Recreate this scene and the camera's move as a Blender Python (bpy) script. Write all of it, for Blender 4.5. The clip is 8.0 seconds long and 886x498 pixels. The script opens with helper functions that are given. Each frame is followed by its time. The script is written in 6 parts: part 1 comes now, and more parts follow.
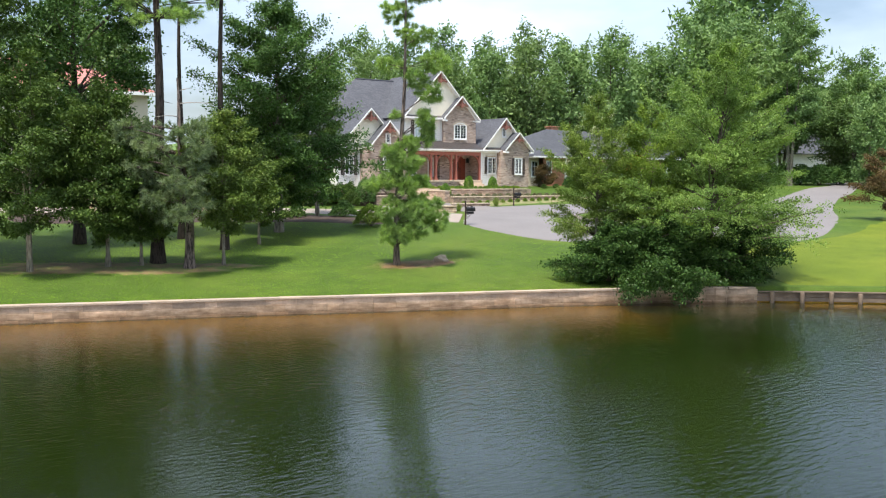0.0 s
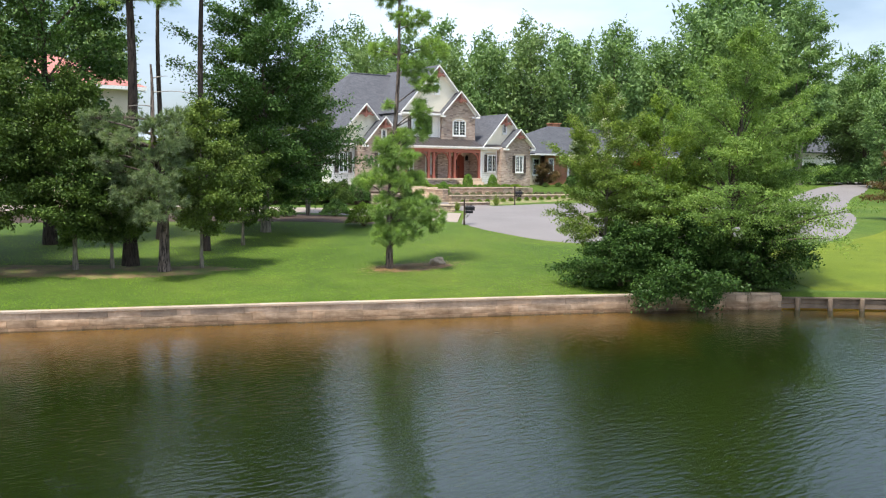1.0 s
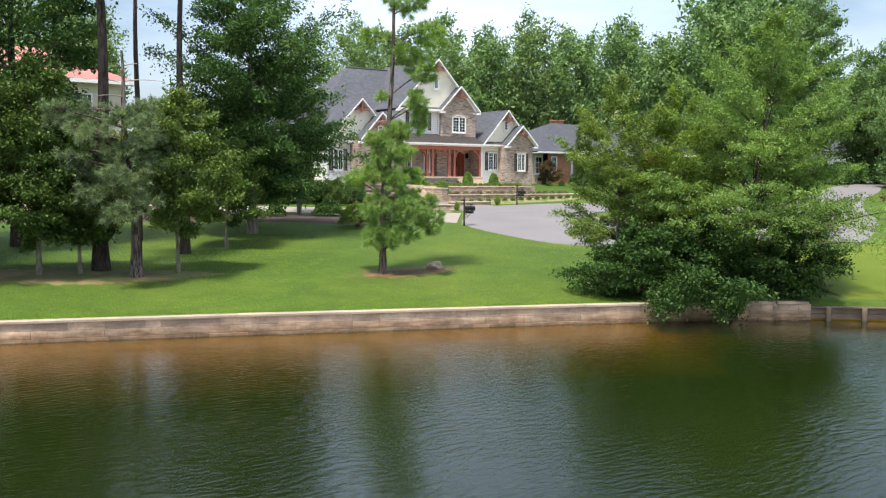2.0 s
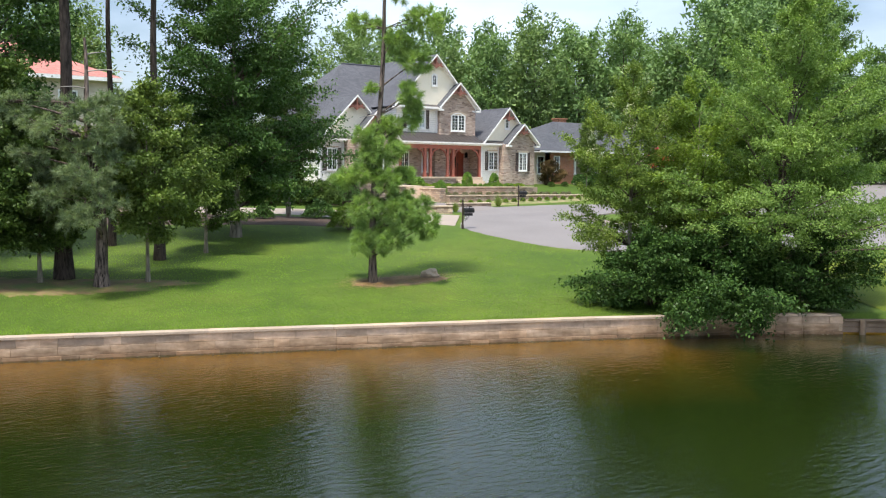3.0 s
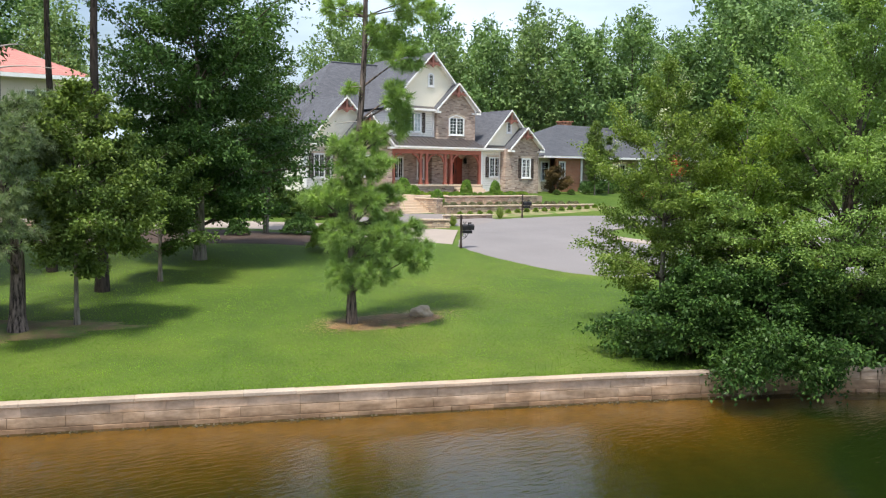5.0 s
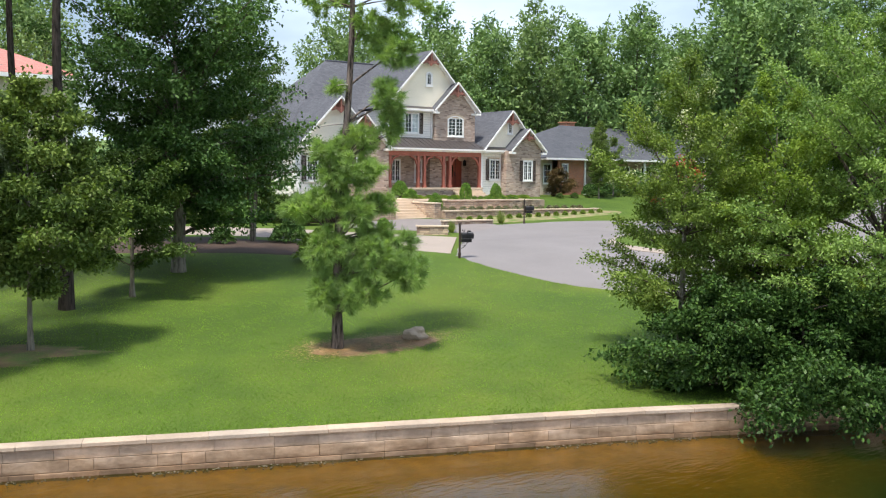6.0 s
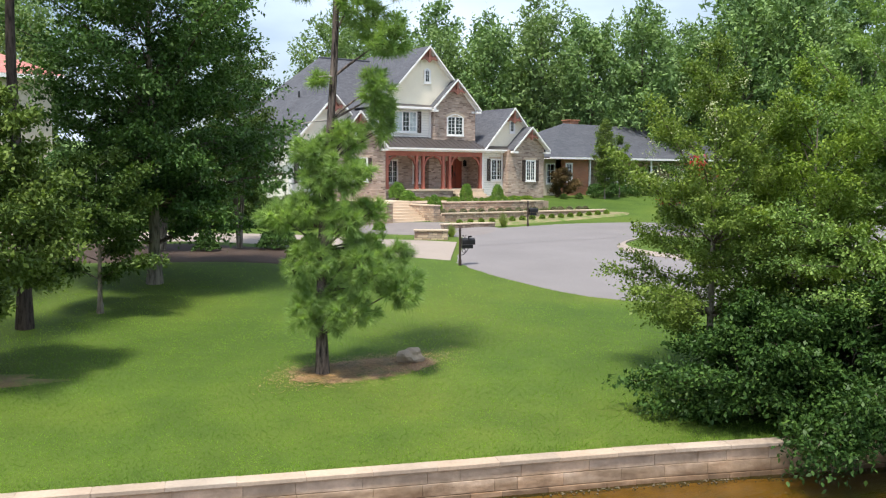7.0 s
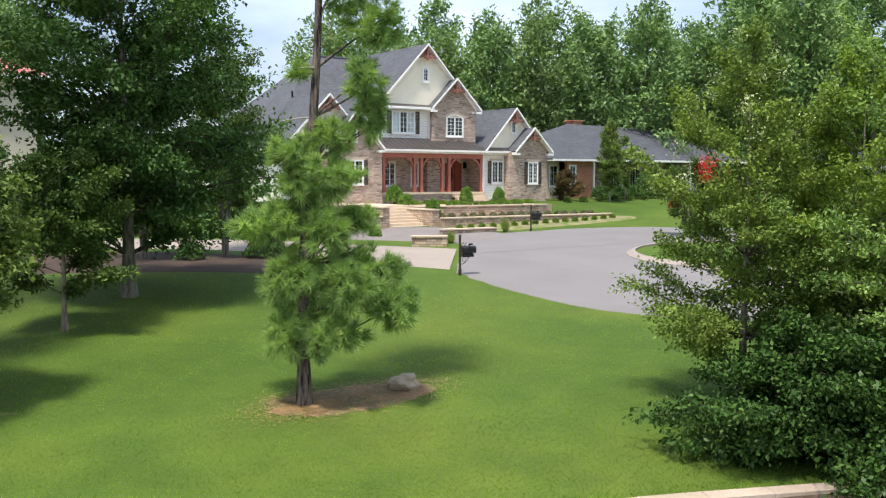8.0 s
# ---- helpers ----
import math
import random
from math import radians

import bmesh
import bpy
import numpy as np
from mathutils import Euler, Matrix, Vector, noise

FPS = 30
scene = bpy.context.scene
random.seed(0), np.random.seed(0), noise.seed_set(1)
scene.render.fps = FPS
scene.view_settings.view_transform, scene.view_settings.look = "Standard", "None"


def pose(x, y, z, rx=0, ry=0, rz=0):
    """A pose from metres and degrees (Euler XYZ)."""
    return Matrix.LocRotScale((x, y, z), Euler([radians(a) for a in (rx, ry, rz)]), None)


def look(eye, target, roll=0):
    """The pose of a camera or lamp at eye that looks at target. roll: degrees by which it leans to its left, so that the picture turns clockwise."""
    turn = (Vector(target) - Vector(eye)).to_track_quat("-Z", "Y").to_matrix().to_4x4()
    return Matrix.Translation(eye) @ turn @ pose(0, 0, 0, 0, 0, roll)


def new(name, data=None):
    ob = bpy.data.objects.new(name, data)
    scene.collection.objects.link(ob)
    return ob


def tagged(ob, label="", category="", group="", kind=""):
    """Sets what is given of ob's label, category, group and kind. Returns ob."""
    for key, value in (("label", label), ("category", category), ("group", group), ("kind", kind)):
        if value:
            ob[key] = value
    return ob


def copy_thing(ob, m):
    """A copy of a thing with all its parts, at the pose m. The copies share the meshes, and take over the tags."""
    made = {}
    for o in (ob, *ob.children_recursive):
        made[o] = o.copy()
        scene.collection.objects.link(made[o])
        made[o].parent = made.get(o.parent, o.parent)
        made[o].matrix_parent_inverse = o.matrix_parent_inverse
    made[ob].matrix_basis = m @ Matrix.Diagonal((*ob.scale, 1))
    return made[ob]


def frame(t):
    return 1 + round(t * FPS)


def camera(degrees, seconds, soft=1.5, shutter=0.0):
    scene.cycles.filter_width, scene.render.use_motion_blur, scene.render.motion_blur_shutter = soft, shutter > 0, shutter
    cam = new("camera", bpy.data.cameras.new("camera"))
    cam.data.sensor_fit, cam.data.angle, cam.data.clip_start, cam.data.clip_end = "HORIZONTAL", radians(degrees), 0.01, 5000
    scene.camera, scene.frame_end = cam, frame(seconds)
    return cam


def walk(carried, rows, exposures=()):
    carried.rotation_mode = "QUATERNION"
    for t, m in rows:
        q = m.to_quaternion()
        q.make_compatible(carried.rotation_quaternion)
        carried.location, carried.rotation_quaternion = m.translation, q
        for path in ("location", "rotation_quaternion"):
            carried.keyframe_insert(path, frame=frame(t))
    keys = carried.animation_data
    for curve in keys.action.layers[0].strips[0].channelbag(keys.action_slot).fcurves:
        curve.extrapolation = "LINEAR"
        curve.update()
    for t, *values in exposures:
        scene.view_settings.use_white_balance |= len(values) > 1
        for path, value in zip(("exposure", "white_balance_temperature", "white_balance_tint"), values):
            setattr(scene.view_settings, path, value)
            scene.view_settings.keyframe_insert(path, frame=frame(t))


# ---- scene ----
cam = camera(50.0, 8.0, soft=1.2)
PATH = [
    (0, (1.636, 0.066, 5.493), (2.776, 1.703, 5.336), 0.3),
    (0.5, (2.688, 1.463, 5.395), (3.827, 3.1, 5.238), 0.3),
    (1, (3.628, 2.755, 5.31), (4.769, 4.39, 5.153), 0.4),
    (1.5, (4.567, 4.087, 5.267), (5.709, 5.721, 5.108), 0.5),
    (3, (7.514, 7.887, 5.204), (8.654, 9.522, 5.046), 0.5),
    (3.5, (8.446, 9.115, 5.259), (9.587, 10.75, 5.104), 0.5),
    (4, (9.319, 10.283, 5.402), (10.46, 11.918, 5.247), 0.5),
    (4.5, (10.197, 11.52, 5.581), (11.339, 13.154, 5.424), 0.6),
    (6, (12.757, 14.963, 5.961), (13.899, 16.597, 5.804), 0.6),
    (6.5, (13.637, 16.107, 5.993), (14.776, 17.743, 5.836), 0.4),
    (7, (14.489, 17.303, 6.014), (15.629, 18.938, 5.857), 0.2),
    (7.5, (15.28, 18.487, 6.059), (16.423, 20.121, 5.903), 0.2),
    (8, (16.035, 19.442, 6.061), (17.176, 21.078, 5.908), 0.1),
]
walk(cam, [(t, look(eye, target, roll)) for t, eye, target, roll in PATH], exposures=[(0.0, 0.73), (3.0, 0.69), (8.0, 0.58)])

# ---- world and sun ----
SUN_AZ = math.atan2(-0.50, -0.86)      # direction towards the sun, in plan
SUN_EL = radians(69)
world = bpy.data.worlds.new("sky")
scene.world = world
world.use_nodes = True
wn, wl = world.node_tree.nodes, world.node_tree.links
wn.clear()
w_out = wn.new("ShaderNodeOutputWorld")
w_bg = wn.new("ShaderNodeBackground")
w_sky = wn.new("ShaderNodeTexSky")
w_sky.sky_type = "NISHITA"
w_sky.sun_disc = False
w_sky.sun_elevation = SUN_EL
w_sky.sun_rotation = math.pi / 2 - SUN_AZ
w_sky.air_density, w_sky.dust_density, w_sky.ozone_density = 1.0, 2.5, 1.2
w_co = wn.new("ShaderNodeTexCoord")
w_map = wn.new("ShaderNodeMapping")
w_map.inputs["Scale"].default_value = (2.2, 2.2, 6.0)
w_map.inputs["Location"].default_value = (0.6, 0.2, 0.4)
w_noise = wn.new("ShaderNodeTexNoise")
w_noise.inputs["Scale"].default_value = 1.1
w_noise.inputs["Detail"].default_value = 6.0
w_ramp = wn.new("ShaderNodeValToRGB")
w_ramp.color_ramp.elements[0].position, w_ramp.color_ramp.elements[1].position = 0.36, 0.68
w_ramp.color_ramp.elements[0].color = (0.04, 0.04, 0.04, 1)
w_ramp.color_ramp.elements[1].color = (1, 1, 1, 1)
w_mix = wn.new("ShaderNodeMix")
w_mix.data_type = "RGBA"
w_mix.inputs[7].default_value = (6.7, 7.9, 9.8, 1)     # sunlit cloud
wl.new(w_co.outputs["Generated"], w_map.inputs["Vector"])
wl.new(w_map.outputs["Vector"], w_noise.inputs["Vector"])
wl.new(w_noise.outputs["Fac"], w_ramp.inputs["Fac"])
wl.new(w_ramp.outputs["Color"], w_mix.inputs[0])
wl.new(w_sky.outputs["Color"], w_mix.inputs[6])
w_sep = wn.new("ShaderNodeSeparateXYZ")
w_rise = wn.new("ShaderNodeMapRange")                   # hazy sky: brighter towards the zenith
w_rise.inputs["From Min"].default_value, w_rise.inputs["From Max"].default_value = 0.12, 0.9
w_rise.inputs["To Min"].default_value, w_rise.inputs["To Max"].default_value = 1.0, 1.3
w_gain = wn.new("ShaderNodeVectorMath")
w_gain.operation = "SCALE"
wl.new(w_co.outputs["Generated"], w_sep.inputs[0])
wl.new(w_sep.outputs["Z"], w_rise.inputs["Value"])
wl.new(w_mix.outputs[2], w_gain.inputs[0])
wl.new(w_rise.outputs[0], w_gain.inputs["Scale"])
wl.new(w_gain.outputs[0], w_bg.inputs["Color"])
w_bg.inputs["Strength"].default_value = 0.108
wl.new(w_bg.outputs["Background"], w_out.inputs["Surface"])

sun = new("sun", bpy.data.lights.new("sun", "SUN"))
sun.data.energy, sun.data.angle, sun.data.color = 4.2, radians(7.0), (1.0, 0.94, 0.83)
sun.matrix_world = look((0, 0, 60), (-math.cos(SUN_AZ) * math.cos(SUN_EL), -math.sin(SUN_AZ) * math.cos(SUN_EL), 60 - math.sin(SUN_EL)))


# ---- materials ----
def nodes_of(name):
    m = bpy.data.materials.new(name)
    m.use_nodes = True
    nt = m.node_tree
    return m, nt, nt.nodes["Principled BSDF"], nt.nodes["Material Output"]


def rgba(c):
    return (c[0], c[1], c[2], 1.0)


def noise_node(nt, scale, detail=4.0, rough=0.55, coords="Object", stretch=None):
    co = nt.nodes.new("ShaderNodeNewGeometry" if coords == "Position" else "ShaderNodeTexCoord")
    n = nt.nodes.new("ShaderNodeTexNoise")
    n.inputs["Scale"].default_value, n.inputs["Detail"].default_value, n.inputs["Roughness"].default_value = scale, detail, rough
    if stretch:
        mp = nt.nodes.new("ShaderNodeMapping")
        mp.inputs["Scale"].default_value = stretch[:3]
        if len(stretch) > 3:
            mp.inputs["Rotation"].default_value = (0, 0, stretch[3])
        nt.links.new(co.outputs[coords], mp.inputs["Vector"])
        nt.links.new(mp.outputs["Vector"], n.inputs["Vector"])
    else:
        nt.links.new(co.outputs[coords], n.inputs["Vector"])
    return n.outputs["Fac"]


def ramp(nt, fac, stops):
    r = nt.nodes.new("ShaderNodeValToRGB")
    el = r.color_ramp.elements
    while len(el) < len(stops):
        el.new(0.5)
    for e, (p, c) in zip(el, stops):
        e.position, e.color = p, rgba(c)
    nt.links.new(fac, r.inputs["Fac"])
    return r.outputs["Color"]


def mix(nt, fac, a, b, blend="MIX"):
    n = nt.nodes.new("ShaderNodeMix")
    n.data_type, n.blend_type = "RGBA", blend
    for sock, v in ((n.inputs[0], fac), (n.inputs[6], a), (n.inputs[7], b)):
        if isinstance(v, (int, float)):
            sock.default_value = v
        elif isinstance(v, tuple):
            sock.default_value = rgba(v)
        else:
            nt.links.new(v, sock)
    return n.outputs[2]


def bump(nt, bsdf, height, strength, distance):
    b = nt.nodes.new("ShaderNodeBump")
    b.inputs["Strength"].default_value, b.inputs["Distance"].default_value = strength, distance
    nt.links.new(height, b.inputs["Height"])
    nt.links.new(b.outputs["Normal"], bsdf.inputs["Normal"])


def plain(name, c, rough=0.6, var=0.12, scale=3.0, fine=40.0, metal=0.0, bumps=0.2, random_obj=0.0, island=0.0, spec=0.4, coords="Object", relief=0.01):
    """Colour with two scales of variation, and where asked a variation from piece to piece."""
    m, nt, bs, _ = nodes_of(name)
    big, small = noise_node(nt, scale, coords=coords), noise_node(nt, fine, 3.0, coords=coords)
    col = ramp(nt, big, [(0.25, tuple(v * (1 - var) for v in c)), (0.75, tuple(min(1, v * (1 + var)) for v in c))])
    col = mix(nt, 0.35, col, ramp(nt, small, [(0.3, (0.7, 0.7, 0.7)), (0.7, (1.25, 1.25, 1.25))]), "MULTIPLY")
    for amount, kind in ((random_obj, "obj"), (island, "isl")):
        if amount:
            if kind == "obj":
                src = nt.nodes.new("ShaderNodeObjectInfo").outputs["Random"]
            else:
                src = nt.nodes.new("ShaderNodeNewGeometry").outputs["Random Per Island"]
            lo, hi = 1 - amount, 1 + amount
            tint = ramp(nt, src, [(0.0, (lo, lo, lo)), (0.45, (1, 0.98, 0.95)), (0.7, (hi, hi * 0.95, hi * 0.9)), (1.0, (1.0, 1.02, 1.05))])
            col = mix(nt, 1.0, col, tint, "MULTIPLY")
    nt.links.new(col, bs.inputs["Base Color"])
    bs.inputs["Roughness"].default_value, bs.inputs["Metallic"].default_value = rough, metal
    bs.inputs["Specular IOR Level"].default_value = spec
    if bumps:
        bump(nt, bs, small, bumps, relief)
    return m


def bark_material(name, c, contrast=0.5):
    """Bark broken into upright plates with dark furrows between."""
    m, nt, bs, _ = nodes_of(name)
    plates = noise_node(nt, 1.0, 4.0, 0.6, "Object", (14.0, 14.0, 2.6))
    patches = noise_node(nt, 1.3, 4.0)
    lo, hi = 1 - contrast, 1 + contrast
    col = ramp(nt, plates, [(0.36, tuple(v * lo * 0.7 for v in c)), (0.50, c), (0.68, tuple(v * hi for v in c))])
    col = mix(nt, 0.6, col, ramp(nt, patches, [(0.3, (0.65, 0.66, 0.66)), (0.7, (1.35, 1.3, 1.25))]), "MULTIPLY")
    nt.links.new(col, bs.inputs["Base Color"])
    bs.inputs["Roughness"].default_value = 0.95
    bs.inputs["Specular IOR Level"].default_value = 0.2
    bump(nt, bs, plates, 1.0, 0.04)
    return m


def leaf_material(name, dark, mid, light, patch=0.35, transl=0.20):
    m, nt, bs, out = nodes_of(name)
    isl = nt.nodes.new("ShaderNodeNewGeometry").outputs["Random Per Island"]
    half = [tuple((a + b) / 2 for a, b in zip(mid, c)) for c in (dark, light)]
    col = ramp(nt, isl, [(0.0, half[0]), (0.5, mid), (1.0, half[1])])
    col = mix(nt, 0.55, col, ramp(nt, noise_node(nt, patch, 3.0), [(0.3, (0.62, 0.7, 0.7)), (0.7, (1.35, 1.25, 1.0))]), "MULTIPLY")
    col = mix(nt, 0.6, col, ramp(nt, noise_node(nt, patch * 4.0, 2.0), [(0.35, (0.60, 0.66, 0.66)), (0.65, (1.40, 1.34, 1.25))]), "MULTIPLY")
    nt.links.new(col, bs.inputs["Base Color"])
    bs.inputs["Roughness"].default_value = 0.45
    bs.inputs["Specular IOR Level"].default_value = 0.13
    tr = nt.nodes.new("ShaderNodeBsdfTranslucent")
    nt.links.new(mix(nt, 1.0, col, (1.2, 1.35, 0.6), "MULTIPLY"), tr.inputs["Color"])
    mx = nt.nodes.new("ShaderNodeMixShader")
    mx.inputs[0].default_value = transl
    nt.links.new(bs.outputs[0], mx.inputs[1])
    nt.links.new(tr.outputs[0], mx.inputs[2])
    nt.links.new(mx.outputs[0], out.inputs["Surface"])
    return m


def stone_material(name, base, mortar, width, height, joint, scale=1.0, axis="xz"):
    """Coursed stone of uneven lengths: a brick pattern distorted a little, with per-stone tones."""
    m, nt, bs, _ = nodes_of(name)
    co = nt.nodes.new("ShaderNodeTexCoord")
    sep = nt.nodes.new("ShaderNodeSeparateXYZ")
    nt.links.new(co.outputs["Object"], sep.inputs[0])
    add = nt.nodes.new("ShaderNodeMath")
    add.operation = "ADD"
    nt.links.new(sep.outputs["X"], add.inputs[0])
    nt.links.new(sep.outputs["Y"], add.inputs[1])
    com = nt.nodes.new("ShaderNodeCombineXYZ")
    nt.links.new(add.outputs[0], com.inputs["X"])
    nt.links.new(sep.outputs["Z"], com.inputs["Y"])
    wob = nt.nodes.new("ShaderNodeTexNoise")
    wob.inputs["Scale"].default_value = 1.7
    nt.links.new(co.outputs["Object"], wob.inputs["Vector"])
    vm = nt.nodes.new("ShaderNodeVectorMath")
    vm.operation = "MULTIPLY_ADD"
    vm.inputs[1].default_value = (0.5, 0.06, 0)
    nt.links.new(wob.outputs["Color"], vm.inputs[0])
    nt.links.new(com.outputs[0], vm.inputs[2])
    br = nt.nodes.new("ShaderNodeTexBrick")
    br.inputs["Scale"].default_value = 1.0
    br.inputs["Brick Width"].default_value, br.inputs["Row Height"].default_value = width, height
    br.inputs["Mortar Size"].default_value, br.inputs["Mortar Smooth"].default_value = joint, 0.3
    br.inputs["Color1"].default_value, br.inputs["Color2"].default_value = (0, 0, 0, 1), (1, 1, 1, 1)
    br.inputs["Mortar"].default_value = (0.5, 0.5, 0.5, 1)
    br.squash, br.squash_frequency, br.offset = 0.65, 3, 0.43
    nt.links.new(vm.outputs[0], br.inputs["Vector"])
    tone = ramp(nt, br.outputs["Color"], base)
    tone = mix(nt, 0.5, tone, ramp(nt, noise_node(nt, 1.3, 5.0), [(0.3, (0.7, 0.68, 0.66)), (0.7, (1.25, 1.2, 1.15))]), "MULTIPLY")
    col = mix(nt, br.outputs["Fac"], tone, mortar)
    nt.links.new(col, bs.inputs["Base Color"])
    bs.inputs["Roughness"].default_value = 0.85
    inv = nt.nodes.new("ShaderNodeMath")
    inv.operation = "SUBTRACT"
    inv.inputs[0].default_value = 1.0
    nt.links.new(br.outputs["Fac"], inv.inputs[1])
    bump(nt, bs, inv.outputs[0], 0.7, 0.02)
    return m


def row_material(name, c1, c2, course, tab, rough=0.85, vary=0.5, joint=0.06):
    """Shingles or laps: courses along the slope, read from height and length."""
    m, nt, bs, _ = nodes_of(name)
    co = nt.nodes.new("ShaderNodeTexCoord")
    sep = nt.nodes.new("ShaderNodeSeparateXYZ")
    nt.links.new(co.outputs["Object"], sep.inputs[0])
    add = nt.nodes.new("ShaderNodeMath")
    add.operation = "ADD"
    nt.links.new(sep.outputs["X"], add.inputs[0])
    nt.links.new(sep.outputs["Y"], add.inputs[1])
    com = nt.nodes.new("ShaderNodeCombineXYZ")
    nt.links.new(add.outputs[0], com.inputs["X"])
    nt.links.new(sep.outputs["Z"], com.inputs["Y"])
    br = nt.nodes.new("ShaderNodeTexBrick")
    br.inputs["Scale"].default_value = 1.0
    br.inputs["Brick Width"].default_value, br.inputs["Row Height"].default_value = tab, course
    br.inputs["Mortar Size"].default_value, br.inputs["Mortar Smooth"].default_value = course * joint, 0.5
    br.inputs["Color1"].default_value, br.inputs["Color2"].default_value = rgba(c1), rgba(c2)
    br.inputs["Mortar"].default_value = rgba(tuple(v * 0.55 for v in c1))
    nt.links.new(com.outputs[0], br.inputs["Vector"])
    col = mix(nt, vary, br.outputs["Color"], ramp(nt, noise_node(nt, 0.5, 5.0), [(0.3, (0.75, 0.75, 0.78)), (0.7, (1.2, 1.2, 1.2))]), "MULTIPLY")
    nt.links.new(col, bs.inputs["Base Color"])
    bs.inputs["Roughness"].default_value = rough
    inv = nt.nodes.new("ShaderNodeMath")
    inv.operation = "SUBTRACT"
    inv.inputs[0].default_value = 1.0
    nt.links.new(br.outputs["Fac"], inv.inputs[1])
    bump(nt, bs, inv.outputs[0], 0.4, 0.01)
    return m


def ground_material(name, tones):
    """Mown lawn, with yellower and darker sweeps, blade-sized grain, and clay and silt on the bed of the lake, painted
    darker with depth.
    """
    m, nt, bs, _ = nodes_of(name)
    big, mid, fine = noise_node(nt, 0.13, 4.0), noise_node(nt, 0.7, 5.0), noise_node(nt, 22.0, 4.0, 0.7)
    col = ramp(nt, big, tones)
    col = mix(nt, 0.6, col, ramp(nt, mid, [(0.3, (0.72, 0.78, 0.75)), (0.7, (1.25, 1.2, 1.1))]), "MULTIPLY")
    col = mix(nt, 0.48, col, ramp(nt, fine, [(0.3, (0.5, 0.55, 0.5)), (0.7, (1.45, 1.4, 1.3))]), "MULTIPLY")
    co = nt.nodes.new("ShaderNodeTexCoord")
    sep = nt.nodes.new("ShaderNodeSeparateXYZ")
    nt.links.new(co.outputs["Object"], sep.inputs[0])
    mr = nt.nodes.new("ShaderNodeMapRange")
    mr.inputs["From Min"].default_value, mr.inputs["From Max"].default_value = -0.55, -0.06
    nt.links.new(sep.outputs["Z"], mr.inputs["Value"])
    # light lost in deeper water is put into the bed colour
    bed = ramp(nt, mr.outputs[0], [(0.0, (0.006, 0.012, 0.003)), (0.5, (0.12, 0.076, 0.012)), (1.0, (0.47, 0.265, 0.034))])
    bed = mix(nt, 0.6, bed, ramp(nt, noise_node(nt, 2.5, 6.0), [(0.3, (0.6, 0.6, 0.6)), (0.7, (1.3, 1.3, 1.3))]), "MULTIPLY")
    lt = nt.nodes.new("ShaderNodeMath")
    lt.operation = "GREATER_THAN"
    lt.inputs[1].default_value = 0.3
    nt.links.new(sep.outputs["Z"], lt.inputs[0])
    nt.links.new(mix(nt, lt.outputs[0], bed, col), bs.inputs["Base Color"])
    bs.inputs["Roughness"].default_value = 0.8
    bs.inputs["Specular IOR Level"].default_value = 0.15
    bump(nt, bs, fine, 0.4, 0.02)
    return m


def water_material():
    m, nt, bs, out = nodes_of("lake_water")
    nt.nodes.remove(bs)
    a = noise_node(nt, 1.0, 2.0, 0.5, "Object", (2.3, 7.0, 1.0, radians(-34)))
    b = noise_node(nt, 1.0, 4.0, 0.6, "Object", (5.0, 12.0, 1.0, radians(-36)))
    big = noise_node(nt, 0.10, 2.0)
    calm = nt.nodes.new("ShaderNodeMapRange")
    calm.inputs["From Min"].default_value, calm.inputs["From Max"].default_value = 0.35, 0.7
    calm.inputs["To Min"].default_value, calm.inputs["To Max"].default_value = 0.55, 1.2
    nt.links.new(big, calm.inputs["Value"])
    s = nt.nodes.new("ShaderNodeMath")
    s.operation = "MULTIPLY_ADD"
    s.inputs[1].default_value = 0.3
    nt.links.new(b, s.inputs[0])
    nt.links.new(a, s.inputs[2])
    h = nt.nodes.new("ShaderNodeMath")
    h.operation = "MULTIPLY"
    nt.links.new(s.outputs[0], h.inputs[0])
    nt.links.new(calm.outputs[0], h.inputs[1])
    bp = nt.nodes.new("ShaderNodeBump")
    bp.inputs["Strength"].default_value, bp.inputs["Distance"].default_value = 1.0, 0.021
    nt.links.new(h.outputs[0], bp.inputs["Height"])
    gl = nt.nodes.new("ShaderNodeBsdfGlossy")
    gl.inputs["Roughness"].default_value = 0.025
    gl.inputs["Color"].default_value = (0.95, 0.97, 1.0, 1)
    nt.links.new(bp.outputs["Normal"], gl.inputs["Normal"])
    murk = nt.nodes.new("ShaderNodeBsdfDiffuse")
    murk.inputs["Color"].default_value = (0.010, 0.020, 0.003, 1)
    clear = nt.nodes.new("ShaderNodeBsdfTransparent")
    clear.inputs["Color"].default_value = (0.88, 0.76, 0.36, 1)
    body = nt.nodes.new("ShaderNodeMixShader")
    body.inputs[0].default_value = 0.48
    nt.links.new(murk.outputs[0], body.inputs[1])
    nt.links.new(clear.outputs[0], body.inputs[2])
    fr = nt.nodes.new("ShaderNodeFresnel")
    fr.inputs["IOR"].default_value = 1.333
    nt.links.new(bp.outputs["Normal"], fr.inputs["Normal"])
    mx = nt.nodes.new("ShaderNodeMixShader")
    nt.links.new(fr.outputs[0], mx.inputs[0])
    nt.links.new(body.outputs[0], mx.inputs[1])
    nt.links.new(gl.outputs[0], mx.inputs[2])
    nt.links.new(mx.outputs[0], out.inputs["Surface"])
    return m


